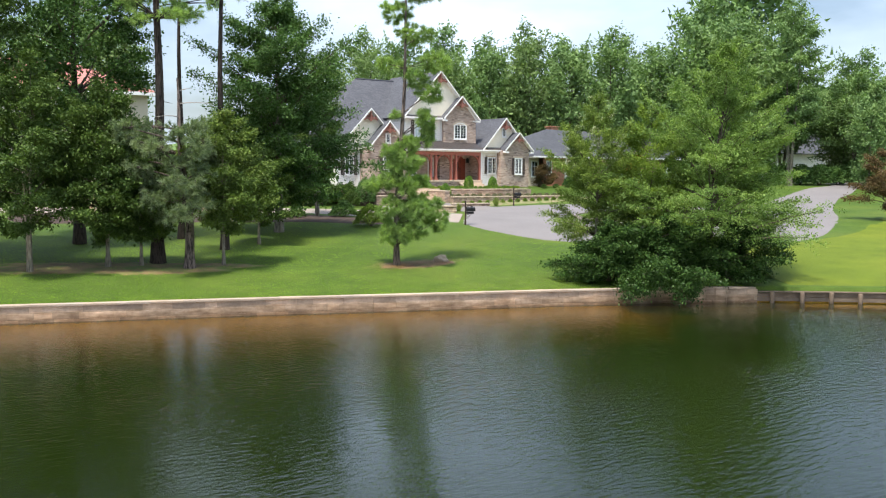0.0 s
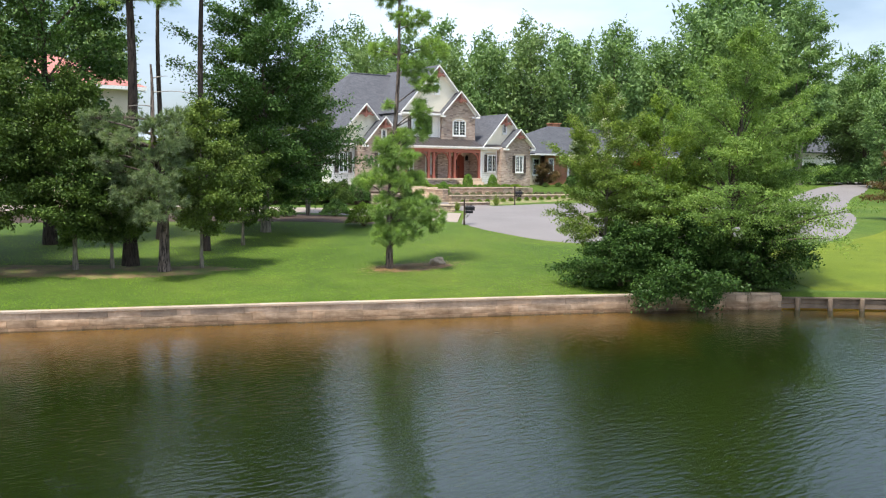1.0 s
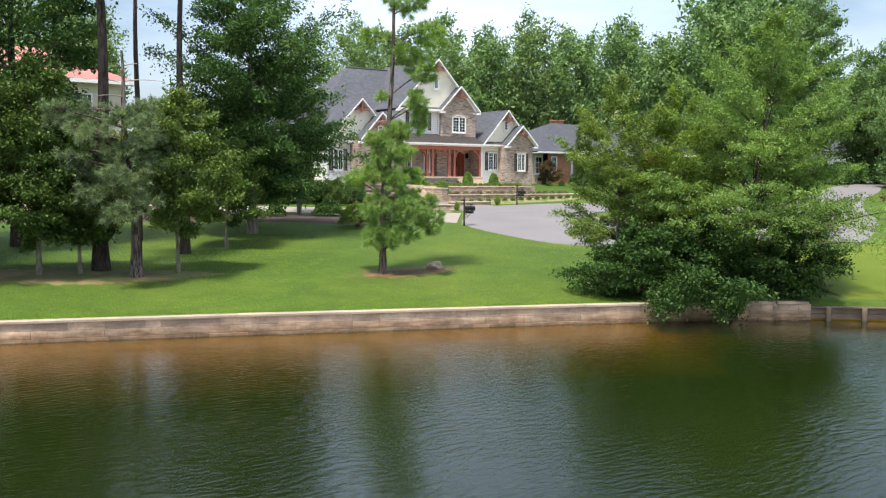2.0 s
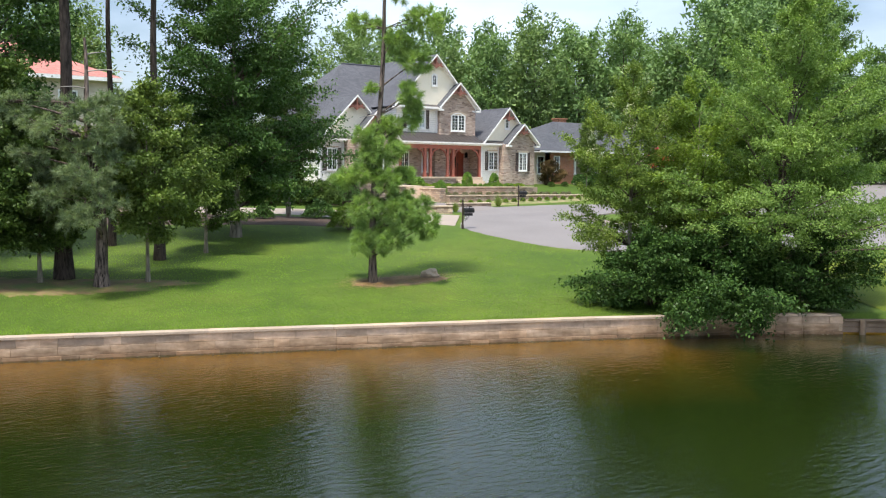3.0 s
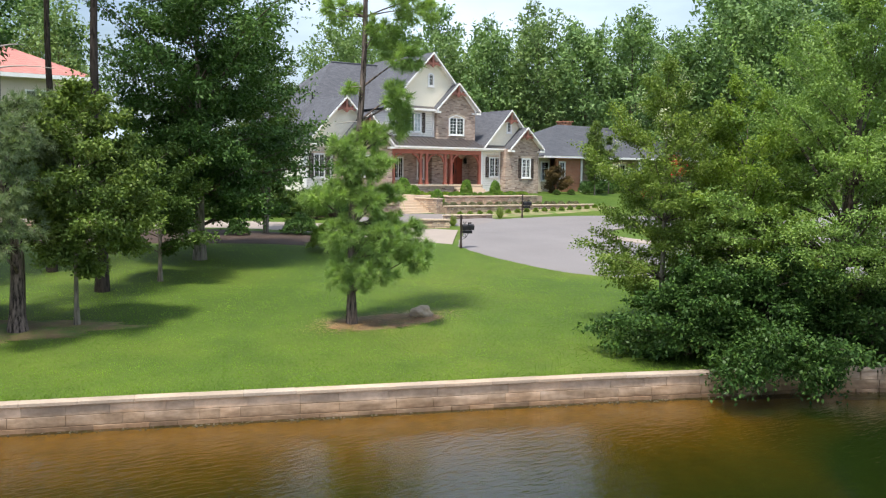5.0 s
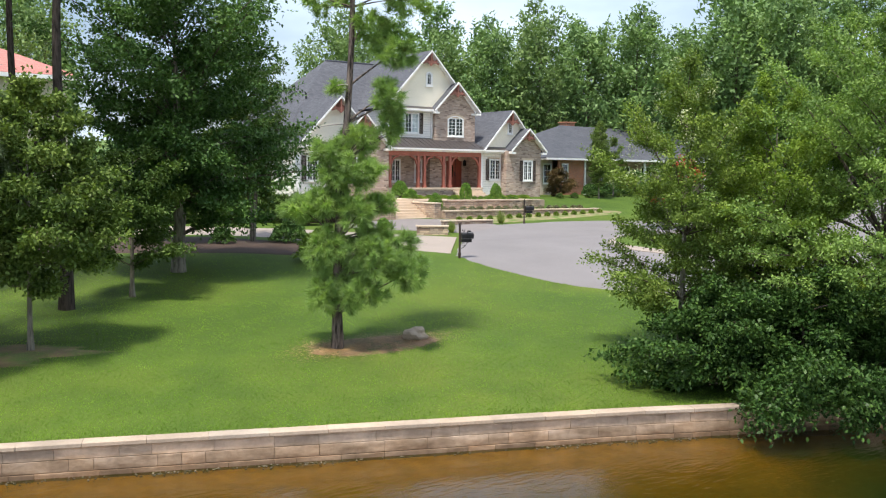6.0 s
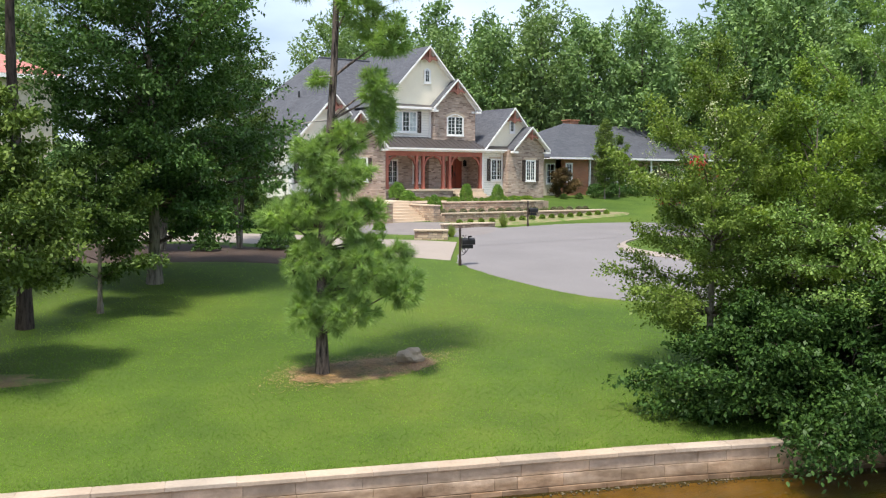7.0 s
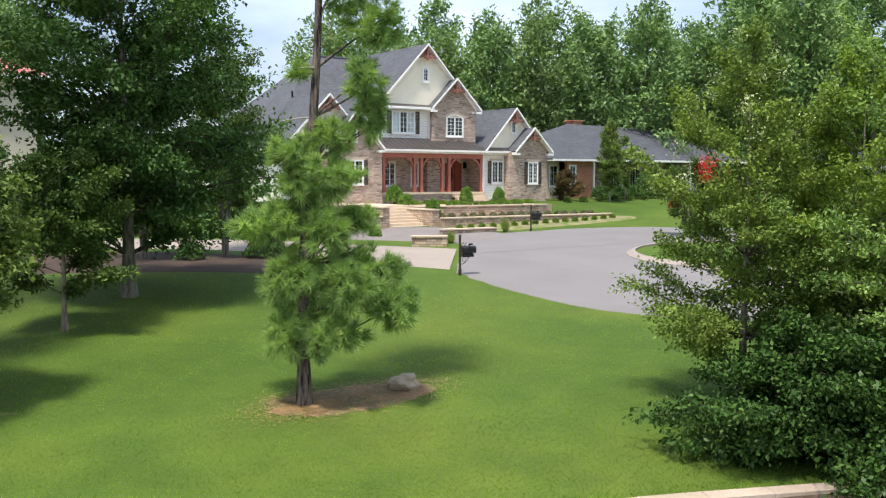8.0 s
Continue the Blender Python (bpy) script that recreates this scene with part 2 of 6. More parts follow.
def glass_material(name, tint=(0.02, 0.03, 0.035)):
    m, nt, bs, _ = nodes_of(name)
    col = ramp(nt, noise_node(nt, 1.2, 2.0), [(0.35, tint), (0.7, tuple(v * 2.2 + 0.006 for v in tint))])
    nt.links.new(col, bs.inputs["Base Color"])
    bs.inputs["Roughness"].default_value = 0.05
    bs.inputs["Specular IOR Level"].default_value = 0.7
    return m


LAWN = ground_material("lawn", [(0.3, (0.043, 0.080, 0.013)), (0.5, (0.062, 0.104, 0.016)), (0.62, (0.076, 0.114, 0.018)), (0.75, (0.100, 0.128, 0.021))])
# lawn copy tinted brighter and yellower to stand for sun on it
LAWN_SUNLIT = ground_material("sunlit_yellow_lawn", [(0.3, (0.086, 0.122, 0.011)), (0.5, (0.108, 0.142, 0.013)), (0.75, (0.135, 0.158, 0.016))])
WATER = water_material()
ASPHALT = plain("asphalt", (0.168, 0.156, 0.158), 0.9, 0.10, 0.35, 30, bumps=0.3)
CONCRETE = plain("concrete", (0.265, 0.225, 0.195), 0.85, 0.10, 0.6, 25)
PAVER = plain("pavers", (0.175, 0.155, 0.150), 0.85, 0.12, 0.8, 14)
MULCH = plain("mulch", (0.048, 0.030, 0.022), 0.95, 0.25, 0.9, 30, bumps=0.6)


def grown_through(m, scale, low, high):
    """Grass coming up through dry straw in tufts."""
    nt = m.node_tree
    bs = nt.nodes["Principled BSDF"]
    src = bs.inputs["Base Color"].links[0].from_socket
    fac = ramp(nt, noise_node(nt, scale, 6.0, 0.65, "Position"), [(low, (0, 0, 0)), (high, (1, 1, 1))])
    nt.links.new(mix(nt, fac, src, (0.088, 0.136, 0.023)), bs.inputs["Base Color"])
    return m


STRAW = grown_through(plain("pine_straw", (0.24, 0.145, 0.085), 0.95, 0.5, 1.8, 40, bumps=0.8), 2.6, 0.45, 0.62)
LITTER = grown_through(plain("leaf_litter", (0.175, 0.128, 0.058), 0.95, 0.45, 1.2, 30, bumps=0.6), 1.1, 0.44, 0.64)

DRYBED = grown_through(plain("dry_bed", (0.215, 0.180, 0.100), 0.95, 0.3, 0.9, 25, bumps=0.5), 1.3, 0.42, 0.62)


def damp(m):
    """Water-stained streaks low on the lake wall."""
    nt = m.node_tree
    bs = nt.nodes["Principled BSDF"]
    src = bs.inputs["Base Color"].links[0].from_socket
    geo = nt.nodes.new("ShaderNodeNewGeometry")
    sep = nt.nodes.new("ShaderNodeSeparateXYZ")
    nt.links.new(geo.outputs["Position"], sep.inputs[0])
    wob = nt.nodes.new("ShaderNodeTexNoise")
    wob.inputs["Scale"].default_value, wob.inputs["Detail"].default_value = 1.6, 6.0
    mp = nt.nodes.new("ShaderNodeMapping")
    mp.inputs["Scale"].default_value = (1.0, 1.0, 4.0)
    nt.links.new(geo.outputs["Position"], mp.inputs["Vector"])
    nt.links.new(mp.outputs[0], wob.inputs["Vector"])
    ad = nt.nodes.new("ShaderNodeMath")
    ad.operation = "MULTIPLY_ADD"
    ad.inputs[1].default_value = -0.75
    nt.links.new(wob.outputs["Fac"], ad.inputs[0])
    nt.links.new(sep.outputs["Z"], ad.inputs[2])
    mr = nt.nodes.new("ShaderNodeMapRange")
    mr.inputs["From Min"].default_value, mr.inputs["From Max"].default_value = -0.32, 0.06
    nt.links.new(ad.outputs[0], mr.inputs["Value"])
    col = mix(nt, 1.0, src, ramp(nt, mr.outputs[0], [(0.0, (0.42, 0.36, 0.30)), (0.5, (0.72, 0.68, 0.62)), (1.0, (1, 1, 1))]), "MULTIPLY")
    nt.links.new(col, bs.inputs["Base Color"])
    return m


BLOCK = damp(plain("wall_block", (0.43, 0.325, 0.245), 0.9, 0.38, 1.3, 9, bumps=0.6, random_obj=0.20, coords="Position", relief=0.03))
BLOCKS_FAR = damp(plain("wall_block_joined", (0.43, 0.325, 0.245), 0.9, 0.38, 1.3, 9, bumps=0.6, island=0.20, coords="Position", relief=0.03))
CAP = plain("cap_stone", (0.36, 0.29, 0.23), 0.9, 0.2, 1.1, 16, bumps=0.35, random_obj=0.08, coords="Position")
JOINT = plain("joint", (0.33, 0.245, 0.17), 0.95, 0.2, 3.0, 30)
TIMBER = plain("weathered_timber", (0.155, 0.118, 0.088), 0.9, 0.3, 2.0, 24, bumps=0.5, random_obj=0.15)
PEBBLE = plain("pebbles", (0.12, 0.095, 0.062), 0.85, 0.2, 3.0, 20, island=0.4)
BOULDER = plain("boulder", (0.33, 0.265, 0.20), 0.9, 0.25, 3.0, 18, bumps=0.7)
STONE = stone_material("ledge_stone", [(0.0, (0.19, 0.130, 0.105)), (0.25, (0.41, 0.300, 0.240)), (0.5, (0.56, 0.445, 0.365)), (0.75, (0.31, 0.225, 0.185)), (1.0, (0.47, 0.380, 0.320))], (0.40, 0.33, 0.28), 0.36, 0.105, 0.012)
WALLSTONE = stone_material("terrace_stone", [(0.0, (0.24, 0.165, 0.12)), (0.4, (0.40, 0.29, 0.21)), (0.7, (0.52, 0.41, 0.30)), (1.0, (0.34, 0.275, 0.225))], (0.20, 0.155, 0.12), 0.40, 0.14, 0.014)
CAPSTONE = plain("terrace_cap", (0.56, 0.45, 0.34), 0.9, 0.12, 1.5, 22)
BRICK = stone_material("brick", [(0.0, (0.40, 0.165, 0.090)), (0.5, (0.46, 0.205, 0.115)), (1.0, (0.36, 0.150, 0.088))], (0.34, 0.24, 0.18), 0.22, 0.075, 0.006)
SHINGLE = row_material("shingles", (0.062, 0.065, 0.078), (0.088, 0.091, 0.106), 0.13, 0.32)
SHINGLE_B = row_material("dark_shingles", (0.050, 0.054, 0.066), (0.070, 0.074, 0.088), 0.13, 0.32)
TILE = row_material("red_roof_tiles", (0.38, 0.140, 0.115), (0.45, 0.18, 0.145), 0.22, 0.25, 0.7)
SIDING = row_material("lap_siding", (0.82, 0.785, 0.725), (0.84, 0.805, 0.745), 0.18, 3.5, 0.6, 0.25, 0.07)
STUCCO = plain("cream_stucco", (0.80, 0.74, 0.60), 0.85, 0.05, 1.0, 35, bumps=0.25)
BEIGE = plain("beige_render", (0.56, 0.48, 0.39), 0.85, 0.07, 0.8, 30)
TRIM = plain("white_trim", (0.80, 0.79, 0.77), 0.5, 0.04, 2.0, 30, bumps=0.05)
CEDAR = plain("stained_cedar", (0.36, 0.120, 0.085), 0.6, 0.14, 2.0, 30, bumps=0.2)
GABLE_WOOD = plain("gable_timber", (0.29, 0.12, 0.09), 0.65, 0.14, 2.0, 30, bumps=0.2)
DOORWOOD = plain("mahogany_door", (0.22, 0.045, 0.022), 0.4, 0.2, 3.0, 30, bumps=0.1)
SHUTTER = plain("shutter_brown", (0.075, 0.052, 0.045), 0.6, 0.12, 3.0, 30)
METALROOF = plain("standing_seam_metal", (0.105, 0.092, 0.088), 0.42, 0.12, 0.8, 12, metal=0.55, bumps=0.04)
BLACK = plain("black_metal", (0.018, 0.018, 0.020), 0.45, 0.2, 6.0, 30, metal=0.3, bumps=0.1)
BROWNPOST = plain("dark_brown_post", (0.045, 0.030, 0.024), 0.6, 0.2, 4.0, 30)
GLASS = glass_material("window_glass", (0.008, 0.014, 0.010))
GLASS_L = glass_material("curtained_glass", (0.26, 0.30, 0.30))
# near-black colour that stands in for unlit rooms and holes
DARK = plain("interior_shade_colour", (0.02, 0.018, 0.016), 0.9, 0.2, 1.0, 10)
BARK = bark_material("bark", (0.105, 0.085, 0.068))
BARK_D = bark_material("dark_bark", (0.050, 0.040, 0.034))
BARK_L = bark_material("pale_bark", (0.20, 0.18, 0.145), 0.3)
BARK_P = bark_material("pine_bark", (0.120, 0.096, 0.084), 0.8)
DEADWOOD = plain("dead_wood", (0.30, 0.27, 0.24), 0.9, 0.2, 3.0, 20)
LEAF_OAK = leaf_material("oak_leaves", (0.030, 0.058, 0.016), (0.070, 0.118, 0.030), (0.142, 0.208, 0.058))
LEAF_PALE = leaf_material("pale_oak_leaves", (0.078, 0.138, 0.038), (0.160, 0.254, 0.070), (0.270, 0.372, 0.125), 0.35, 0.30)
LEAF_GUM = leaf_material("olive_green_leaves", (0.068, 0.112, 0.026), (0.142, 0.208, 0.044), (0.235, 0.305, 0.080), 0.35, 0.24)
LEAF_DK = leaf_material("dark_leaves", (0.028, 0.066, 0.021), (0.066, 0.132, 0.038), (0.140, 0.235, 0.070), 0.35, 0.15)
LEAF_LT = leaf_material("light_leaves", (0.052, 0.090, 0.024), (0.118, 0.176, 0.043), (0.225, 0.292, 0.088))
LEAF_YG = leaf_material("yellow_green_leaves", (0.085, 0.142, 0.026), (0.165, 0.246, 0.044), (0.255, 0.335, 0.076), 0.35, 0.32)
LEAF_BG = leaf_material("woodland_leaves", (0.082, 0.146, 0.058), (0.146, 0.236, 0.092), (0.215, 0.315, 0.130), 0.16)
LEAF_BG2 = leaf_material("paler_woodland_leaves", (0.100, 0.160, 0.062), (0.160, 0.240, 0.094), (0.215, 0.300, 0.130), 0.16)
LEAF_RED = leaf_material("purple_leaves", (0.058, 0.042, 0.022), (0.118, 0.078, 0.040), (0.155, 0.125, 0.056))
LEAF_GREY = leaf_material("grey_leaves", (0.13, 0.135, 0.085), (0.20, 0.20, 0.13), (0.27, 0.26, 0.18), 1.0)
NEEDLE = leaf_material("pine_needles", (0.140, 0.222, 0.082), (0.250, 0.362, 0.132), (0.365, 0.475, 0.200), 0.6, 0.42)
NEEDLE_G = leaf_material("greyish_pine_needles", (0.100, 0.146, 0.088), (0.170, 0.226, 0.136), (0.255, 0.310, 0.200), 0.6, 0.32)
FLOWER = leaf_material("red_flowers", (0.50, 0.02, 0.03), (0.65, 0.04, 0.05), (0.75, 0.09, 0.09))
GRASS = leaf_material("grass_blades", (0.125, 0.215, 0.038), (0.180, 0.285, 0.052), (0.240, 0.335, 0.070), 0.3, 0.60)
LEAF_BOX = leaf_material("boxwood_leaves", (0.080, 0.160, 0.034), (0.145, 0.255, 0.052), (0.215, 0.335, 0.080), 1.2)
# deep green, darkened further to paint in the shade below the oak
LEAF_SHADED = leaf_material("shaded_deep_green_leaves", (0.016, 0.038, 0.010), (0.036, 0.080, 0.020), (0.100, 0.176, 0.042), 0.8, 0.12)
TUFT = leaf_material("pale_grass_tufts", (0.16, 0.21, 0.07), (0.25, 0.30, 0.11), (0.34, 0.38, 0.17), 1.0, 0.4)
SEEDHEAD = leaf_material("pale_blossom", (0.34, 0.38, 0.24), (0.48, 0.52, 0.36), (0.62, 0.64, 0.50))
NEEDLE_DRY = leaf_material("dry_needles", (0.22, 0.14, 0.075), (0.36, 0.245, 0.135), (0.46, 0.34, 0.20), 1.5, 0.1)
BED = plain("tan_soil", (0.36, 0.275, 0.205), 0.95, 0.2, 1.2, 25, bumps=0.4)


# ---- mesh helpers ----
class Mesh:
    """Collects vertices and faces for one part."""

    def __init__(self):
        self.v, self.f = [], []

    def add(self, verts, faces):
        n = len(self.v)
        self.v += [tuple(p) for p in verts]
        self.f += [tuple(i + n for i in q) for q in faces]
        return self

    def box(self, x0, x1, y0, y1, z0, z1):
        return self.add([(x0, y0, z0), (x1, y0, z0), (x1, y1, z0), (x0, y1, z0), (x0, y0, z1), (x1, y0, z1), (x1, y1, z1), (x0, y1, z1)],
                        [(3, 2, 1, 0), (4, 5, 6, 7), (0, 1, 5, 4), (1, 2, 6, 5), (2, 3, 7, 6), (3, 0, 4, 7)])

    def prism(self, outline, y0, y1):
        """An outline in x and z, counter-clockwise as seen from the front (towards +y), pushed from y0 back to y1."""
        n = len(outline)
        vs = [(x, y0, z) for x, z in outline] + [(x, y1, z) for x, z in outline]
        fs = [tuple(range(n)), tuple(reversed(range(n, 2 * n)))]
        fs += [((i + 1) % n, i, n + i, n + (i + 1) % n) for i in range(n)]
        return self.add(vs, fs)

    def slab(self, pts, thick):
        """A flat roof or sheet: corner points in order, thickened downwards."""
        n = len(pts)
        a, b, c = Vector(pts[0]), Vector(pts[1]), Vector(pts[2])
        nor = (b - a).cross(c - a).normalized()
        if nor.z < 0:
            pts = list(reversed(pts))
            nor = -nor
        vs = [tuple(p) for p in pts] + [tuple(Vector(p) - nor * thick) for p in pts]
        fs = [tuple(range(n)), tuple(reversed(range(n, 2 * n)))] + [(i, n + i, n + (i + 1) % n, (i + 1) % n) for i in range(n)]
        return self.add(vs, fs)

    def tube(self, path, radii, sides=6, cap=True):
        path = [Vector(p) for p in path]
        n0 = len(self.v)
        for i, (p, r) in enumerate(zip(path, radii)):
            d = (path[min(i + 1, len(path) - 1)] - path[max(i - 1, 0)]).normalized()
            u = d.cross(Vector((0.31, 0.95, 0.05)) if abs(d.y) < 0.9 else Vector((1, 0, 0))).normalized()
            w = d.cross(u)
            self.v += [tuple(p + (u * math.cos(k * 2 * math.pi / sides) + w * math.sin(k * 2 * math.pi / sides)) * r) for k in range(sides)]
        for i in range(len(path) - 1):
            a = n0 + i * sides
            self.f += [(a + k, a + (k + 1) % sides, a + sides + (k + 1) % sides, a + sides + k) for k in range(sides)]
        if cap:
            self.f += [tuple(reversed(range(n0, n0 + sides))), tuple(range(n0 + (len(path) - 1) * sides, n0 + len(path) * sides))]
        return self

    def data(self, name, material, smooth=False):
        me = bpy.data.meshes.new(name)
        me.from_pydata(self.v, [], self.f)
        me.materials.append(material)
        if smooth:
            me.polygons.foreach_set("use_smooth", [True] * len(me.polygons))
        me.update()
        return me


def part(name, mesh, material, parent, label="", smooth=False):
    """One mesh object under a thing or a part; the mesh is given in the world's coordinates."""
    me = mesh.data(name, material, smooth) if isinstance(mesh, Mesh) else mesh
    ob = new(name, me)
    ob.parent = parent
    if parent.parent is None:
        ob.matrix_parent_inverse = Matrix.Translation(-parent.location)
    return tagged(ob, label)


def thing(name, at, label, category, group="", kind=""):
    ob = new(name)
    ob.location = at
    ob.empty_display_size = 0.3
    return tagged(ob, label, category, group, kind)


def solid(name, mesh, material, label, category="", group="", kind="", smooth=False):
    ob = new(name, mesh.data(name, material, smooth) if isinstance(mesh, Mesh) else mesh)
    return tagged(ob, label, category, group, kind)


def quads(name, corners, material):
    """A mesh of loose four-cornered or three-cornered faces from an array (n, k, 3)."""
    n, k = corners.shape[:2]
    me = bpy.data.meshes.new(name)
    me.vertices.add(n * k)
    me.vertices.foreach_set("co", corners.astype(np.float32).ravel())
    me.loops.add(n * k)
    me.loops.foreach_set("vertex_index", np.arange(n * k, dtype=np.int32))
    me.polygons.add(n)
    me.polygons.foreach_set("loop_start", np.arange(0, n * k, k, dtype=np.int32))
    me.materials.append(material)
    me.update(calc_edges=True)
    return me


# ---- the lie of the land ----
SHORE = np.array([26.56, 30.9])            # a point on the face of the lake wall
INLAND = np.array([0.33, 0.944])           # square to the wall, away from the water
ALONG = np.array([0.944, -0.33])
RISE_D = [0.0, 6.0, 14.0, 19.0, 21.0, 38.0, 46.0, 51.0, 60.0, 90.0, 200.0, 900.0]
RISE_Z = [0.62, 1.31, 1.74, 2.16, 2.36, 2.93, 3.65, 4.20, 4.45, 4.8, 6.5, 8.0]


BEND_S = [-120.0, -10.0, -3.0, 2.0, 8.0, 11.5, 13.7, 15.0, 40.0]     # the wall is not quite straight, and turns out into the lake
BEND_D = [-0.30, -0.22, -0.36, -0.42, -0.80, -1.60, -2.35, -2.90, -13.0]


def bend(s):
    return float(np.interp(s, BEND_S, BEND_D))


def at_sd(s, d):
    p = SHORE + ALONG * s + INLAND * (d + bend(s) * min(1.0, max(0.0, 1 - d / 30.0)))
    return float(p[0]), float(p[1])


def sd_of(x, y):
    q = np.array([x, y]) - SHORE
    s, d = float(q @ ALONG), float(q @ INLAND)
    o = bend(s)
    if d >= 30:
        return s, d
    return s, (d - o if d < o else (d - o) / (1 - o / 30.0))


def turn_at(s):
    a, b = at_sd(s - 0.6, 0), at_sd(s + 0.6, 0)
    return math.atan2(b[1] - a[1], b[0] - a[0])


def ground_z(x, y):
    s, d = sd_of(x, y)
    if d > 0.12:
        z = float(np.interp(d, RISE_D, RISE_Z))
        return z + 0.05 * noise.noise((x * 0.22, y * 0.22, 0.0)) * min(1.0, d / 5.0)
    # bed sunk by the bush: its shade on the water, put into depth
    deep = 1.0 + 3.0 * float(np.clip((s - 4.0) / 5.0, 0, 1))
    return deep * float(np.interp(-d, [-0.12, 0.0, 2.0, 4.5, 9.0, 20.0, 900.0], [-0.05, -0.06, -0.16, -0.32, -0.75, -1.6, -4.0]))


def build_ground():
    s_lines = np.concatenate([-np.geomspace(900, 46, 16), np.arange(-44, 60, 1.0), np.geomspace(62, 900, 16)])
    d_lines = np.concatenate([-np.geomspace(500, 12, 12), np.arange(-11, -0.4, 1.0), [0.1, 0.16], np.arange(0.6, 62, 0.9), np.geomspace(64, 1100, 18)])
    m = Mesh()
    for d in d_lines:
        for s in s_lines:
            x, y = at_sd(s, d)
            m.v.append((x, y, ground_z(x, y)))
    w = len(s_lines)
    m.f = [(j * w + i, j * w + i + 1, (j + 1) * w + i + 1, (j + 1) * w + i) for j in range(len(d_lines) - 1) for i in range(w - 1)]
    solid("ground", m, LAWN, "mown green lawn sloping up from the lake wall", kind="structure", smooth=True)
    water = Mesh()
    sl, dl = [-900, -120, -60] + list(range(-30, 44, 1)) + [60, 120, 900], [-500, -60, -20, 0.03]
    for d in dl:
        for s in sl:
            water.v.append((*at_sd(s, d), 0.0))
    n = len(sl)
    water.f = [(j * n + i, j * n + i + 1, (j + 1) * n + i + 1, (j + 1) * n + i) for j in range(3) for i in range(n - 1)]
    solid("water", water, WATER, "rippled green-brown lake water, clay-coloured near the wall", kind="structure")


def patch(name, outline, material, lift, label, rings=14, centre=None, kind="structure", category=""):
    """A surface laid over the ground, star-shaped about its centre."""
    pts = np.array(outline, float)
    c = np.array(centre, float) if centre else pts.mean(axis=0)
    n = len(pts)
    m = Mesh()
    m.v.append((c[0], c[1], ground_z(*c) + lift))
    for r in range(1, rings + 1):
        for p in pts:
            q = c + (p - c) * r / rings
            m.v.append((q[0], q[1], ground_z(*q) + (lift if r < rings else lift - 0.05)))
    m.f = [(0, 1 + i, 1 + (i + 1) % n) for i in range(n)]
    for r in range(rings - 1):
        a, b = 1 + r * n, 1 + (r + 1) * n
        m.f += [(a + i, b + i, b + (i + 1) % n, a + (i + 1) % n) for i in range(n)]
    return solid(name, m, material, label, category, kind=kind, smooth=True)


def smooth_line(pts, step=1.0, closed=False):
    """Points along a soft curve through the given ones."""
    p = [np.array(q, float) for q in pts]
    out = []
    n = len(p)
    for i in range(n if closed else n - 1):
        a, b, c, d = p[(i - 1) % n if closed else max(i - 1, 0)], p[i], p[(i + 1) % n], p[(i + 2) % n if closed else min(i + 2, n - 1)]
        k = max(2, int(np.linalg.norm(c - b) / step))
        for t in np.arange(k) / k:
            out.append(0.5 * (2 * b + (c - a) * t + (2 * a - 5 * b + 4 * c - d) * t * t + (3 * b - a - 3 * c + d) * t ** 3))
    if not closed:
        out.append(p[-1])
    return out


def ragged(line, amount):
    """The same outline with an uneven edge."""
    mid = np.mean(line, axis=0)
    return [mid + (p - mid) * (1 + amount * noise.noise((p[0] * 2.2, p[1] * 2.2, 3.0)) + amount * 0.8 * noise.noise((p[0] * 7, p[1] * 7, 5.0))) for p in line]


def ribbon(name, left, right, material, lift, label, across=6, step=1.2):
    a, b = smooth_line(left, step), smooth_line(right, step)
    n = max(len(a), len(b))
    pick = lambda q: [q[min(len(q) - 1, round(i * (len(q) - 1) / (n - 1)))] for i in range(n)]  # noqa: E731
    a, b = pick(a), pick(b)
    m = Mesh()
    for p, q in zip(a, b):
        for k in range(across + 1):
            r = p + (q - p) * k / across
            m.v.append((r[0], r[1], ground_z(*r) + (lift if 0 < k < across else lift - 0.05)))
    w = across + 1
    m.f = [(i * w + k, i * w + k + 1, (i + 1) * w + k + 1, (i + 1) * w + k) for i in range(n - 1) for k in range(across)]
    return solid(name, m, material, label, kind="structure", smooth=True)


COURT = (50.3, 47.5)


PAVED = []              # outlines that no grass grows in


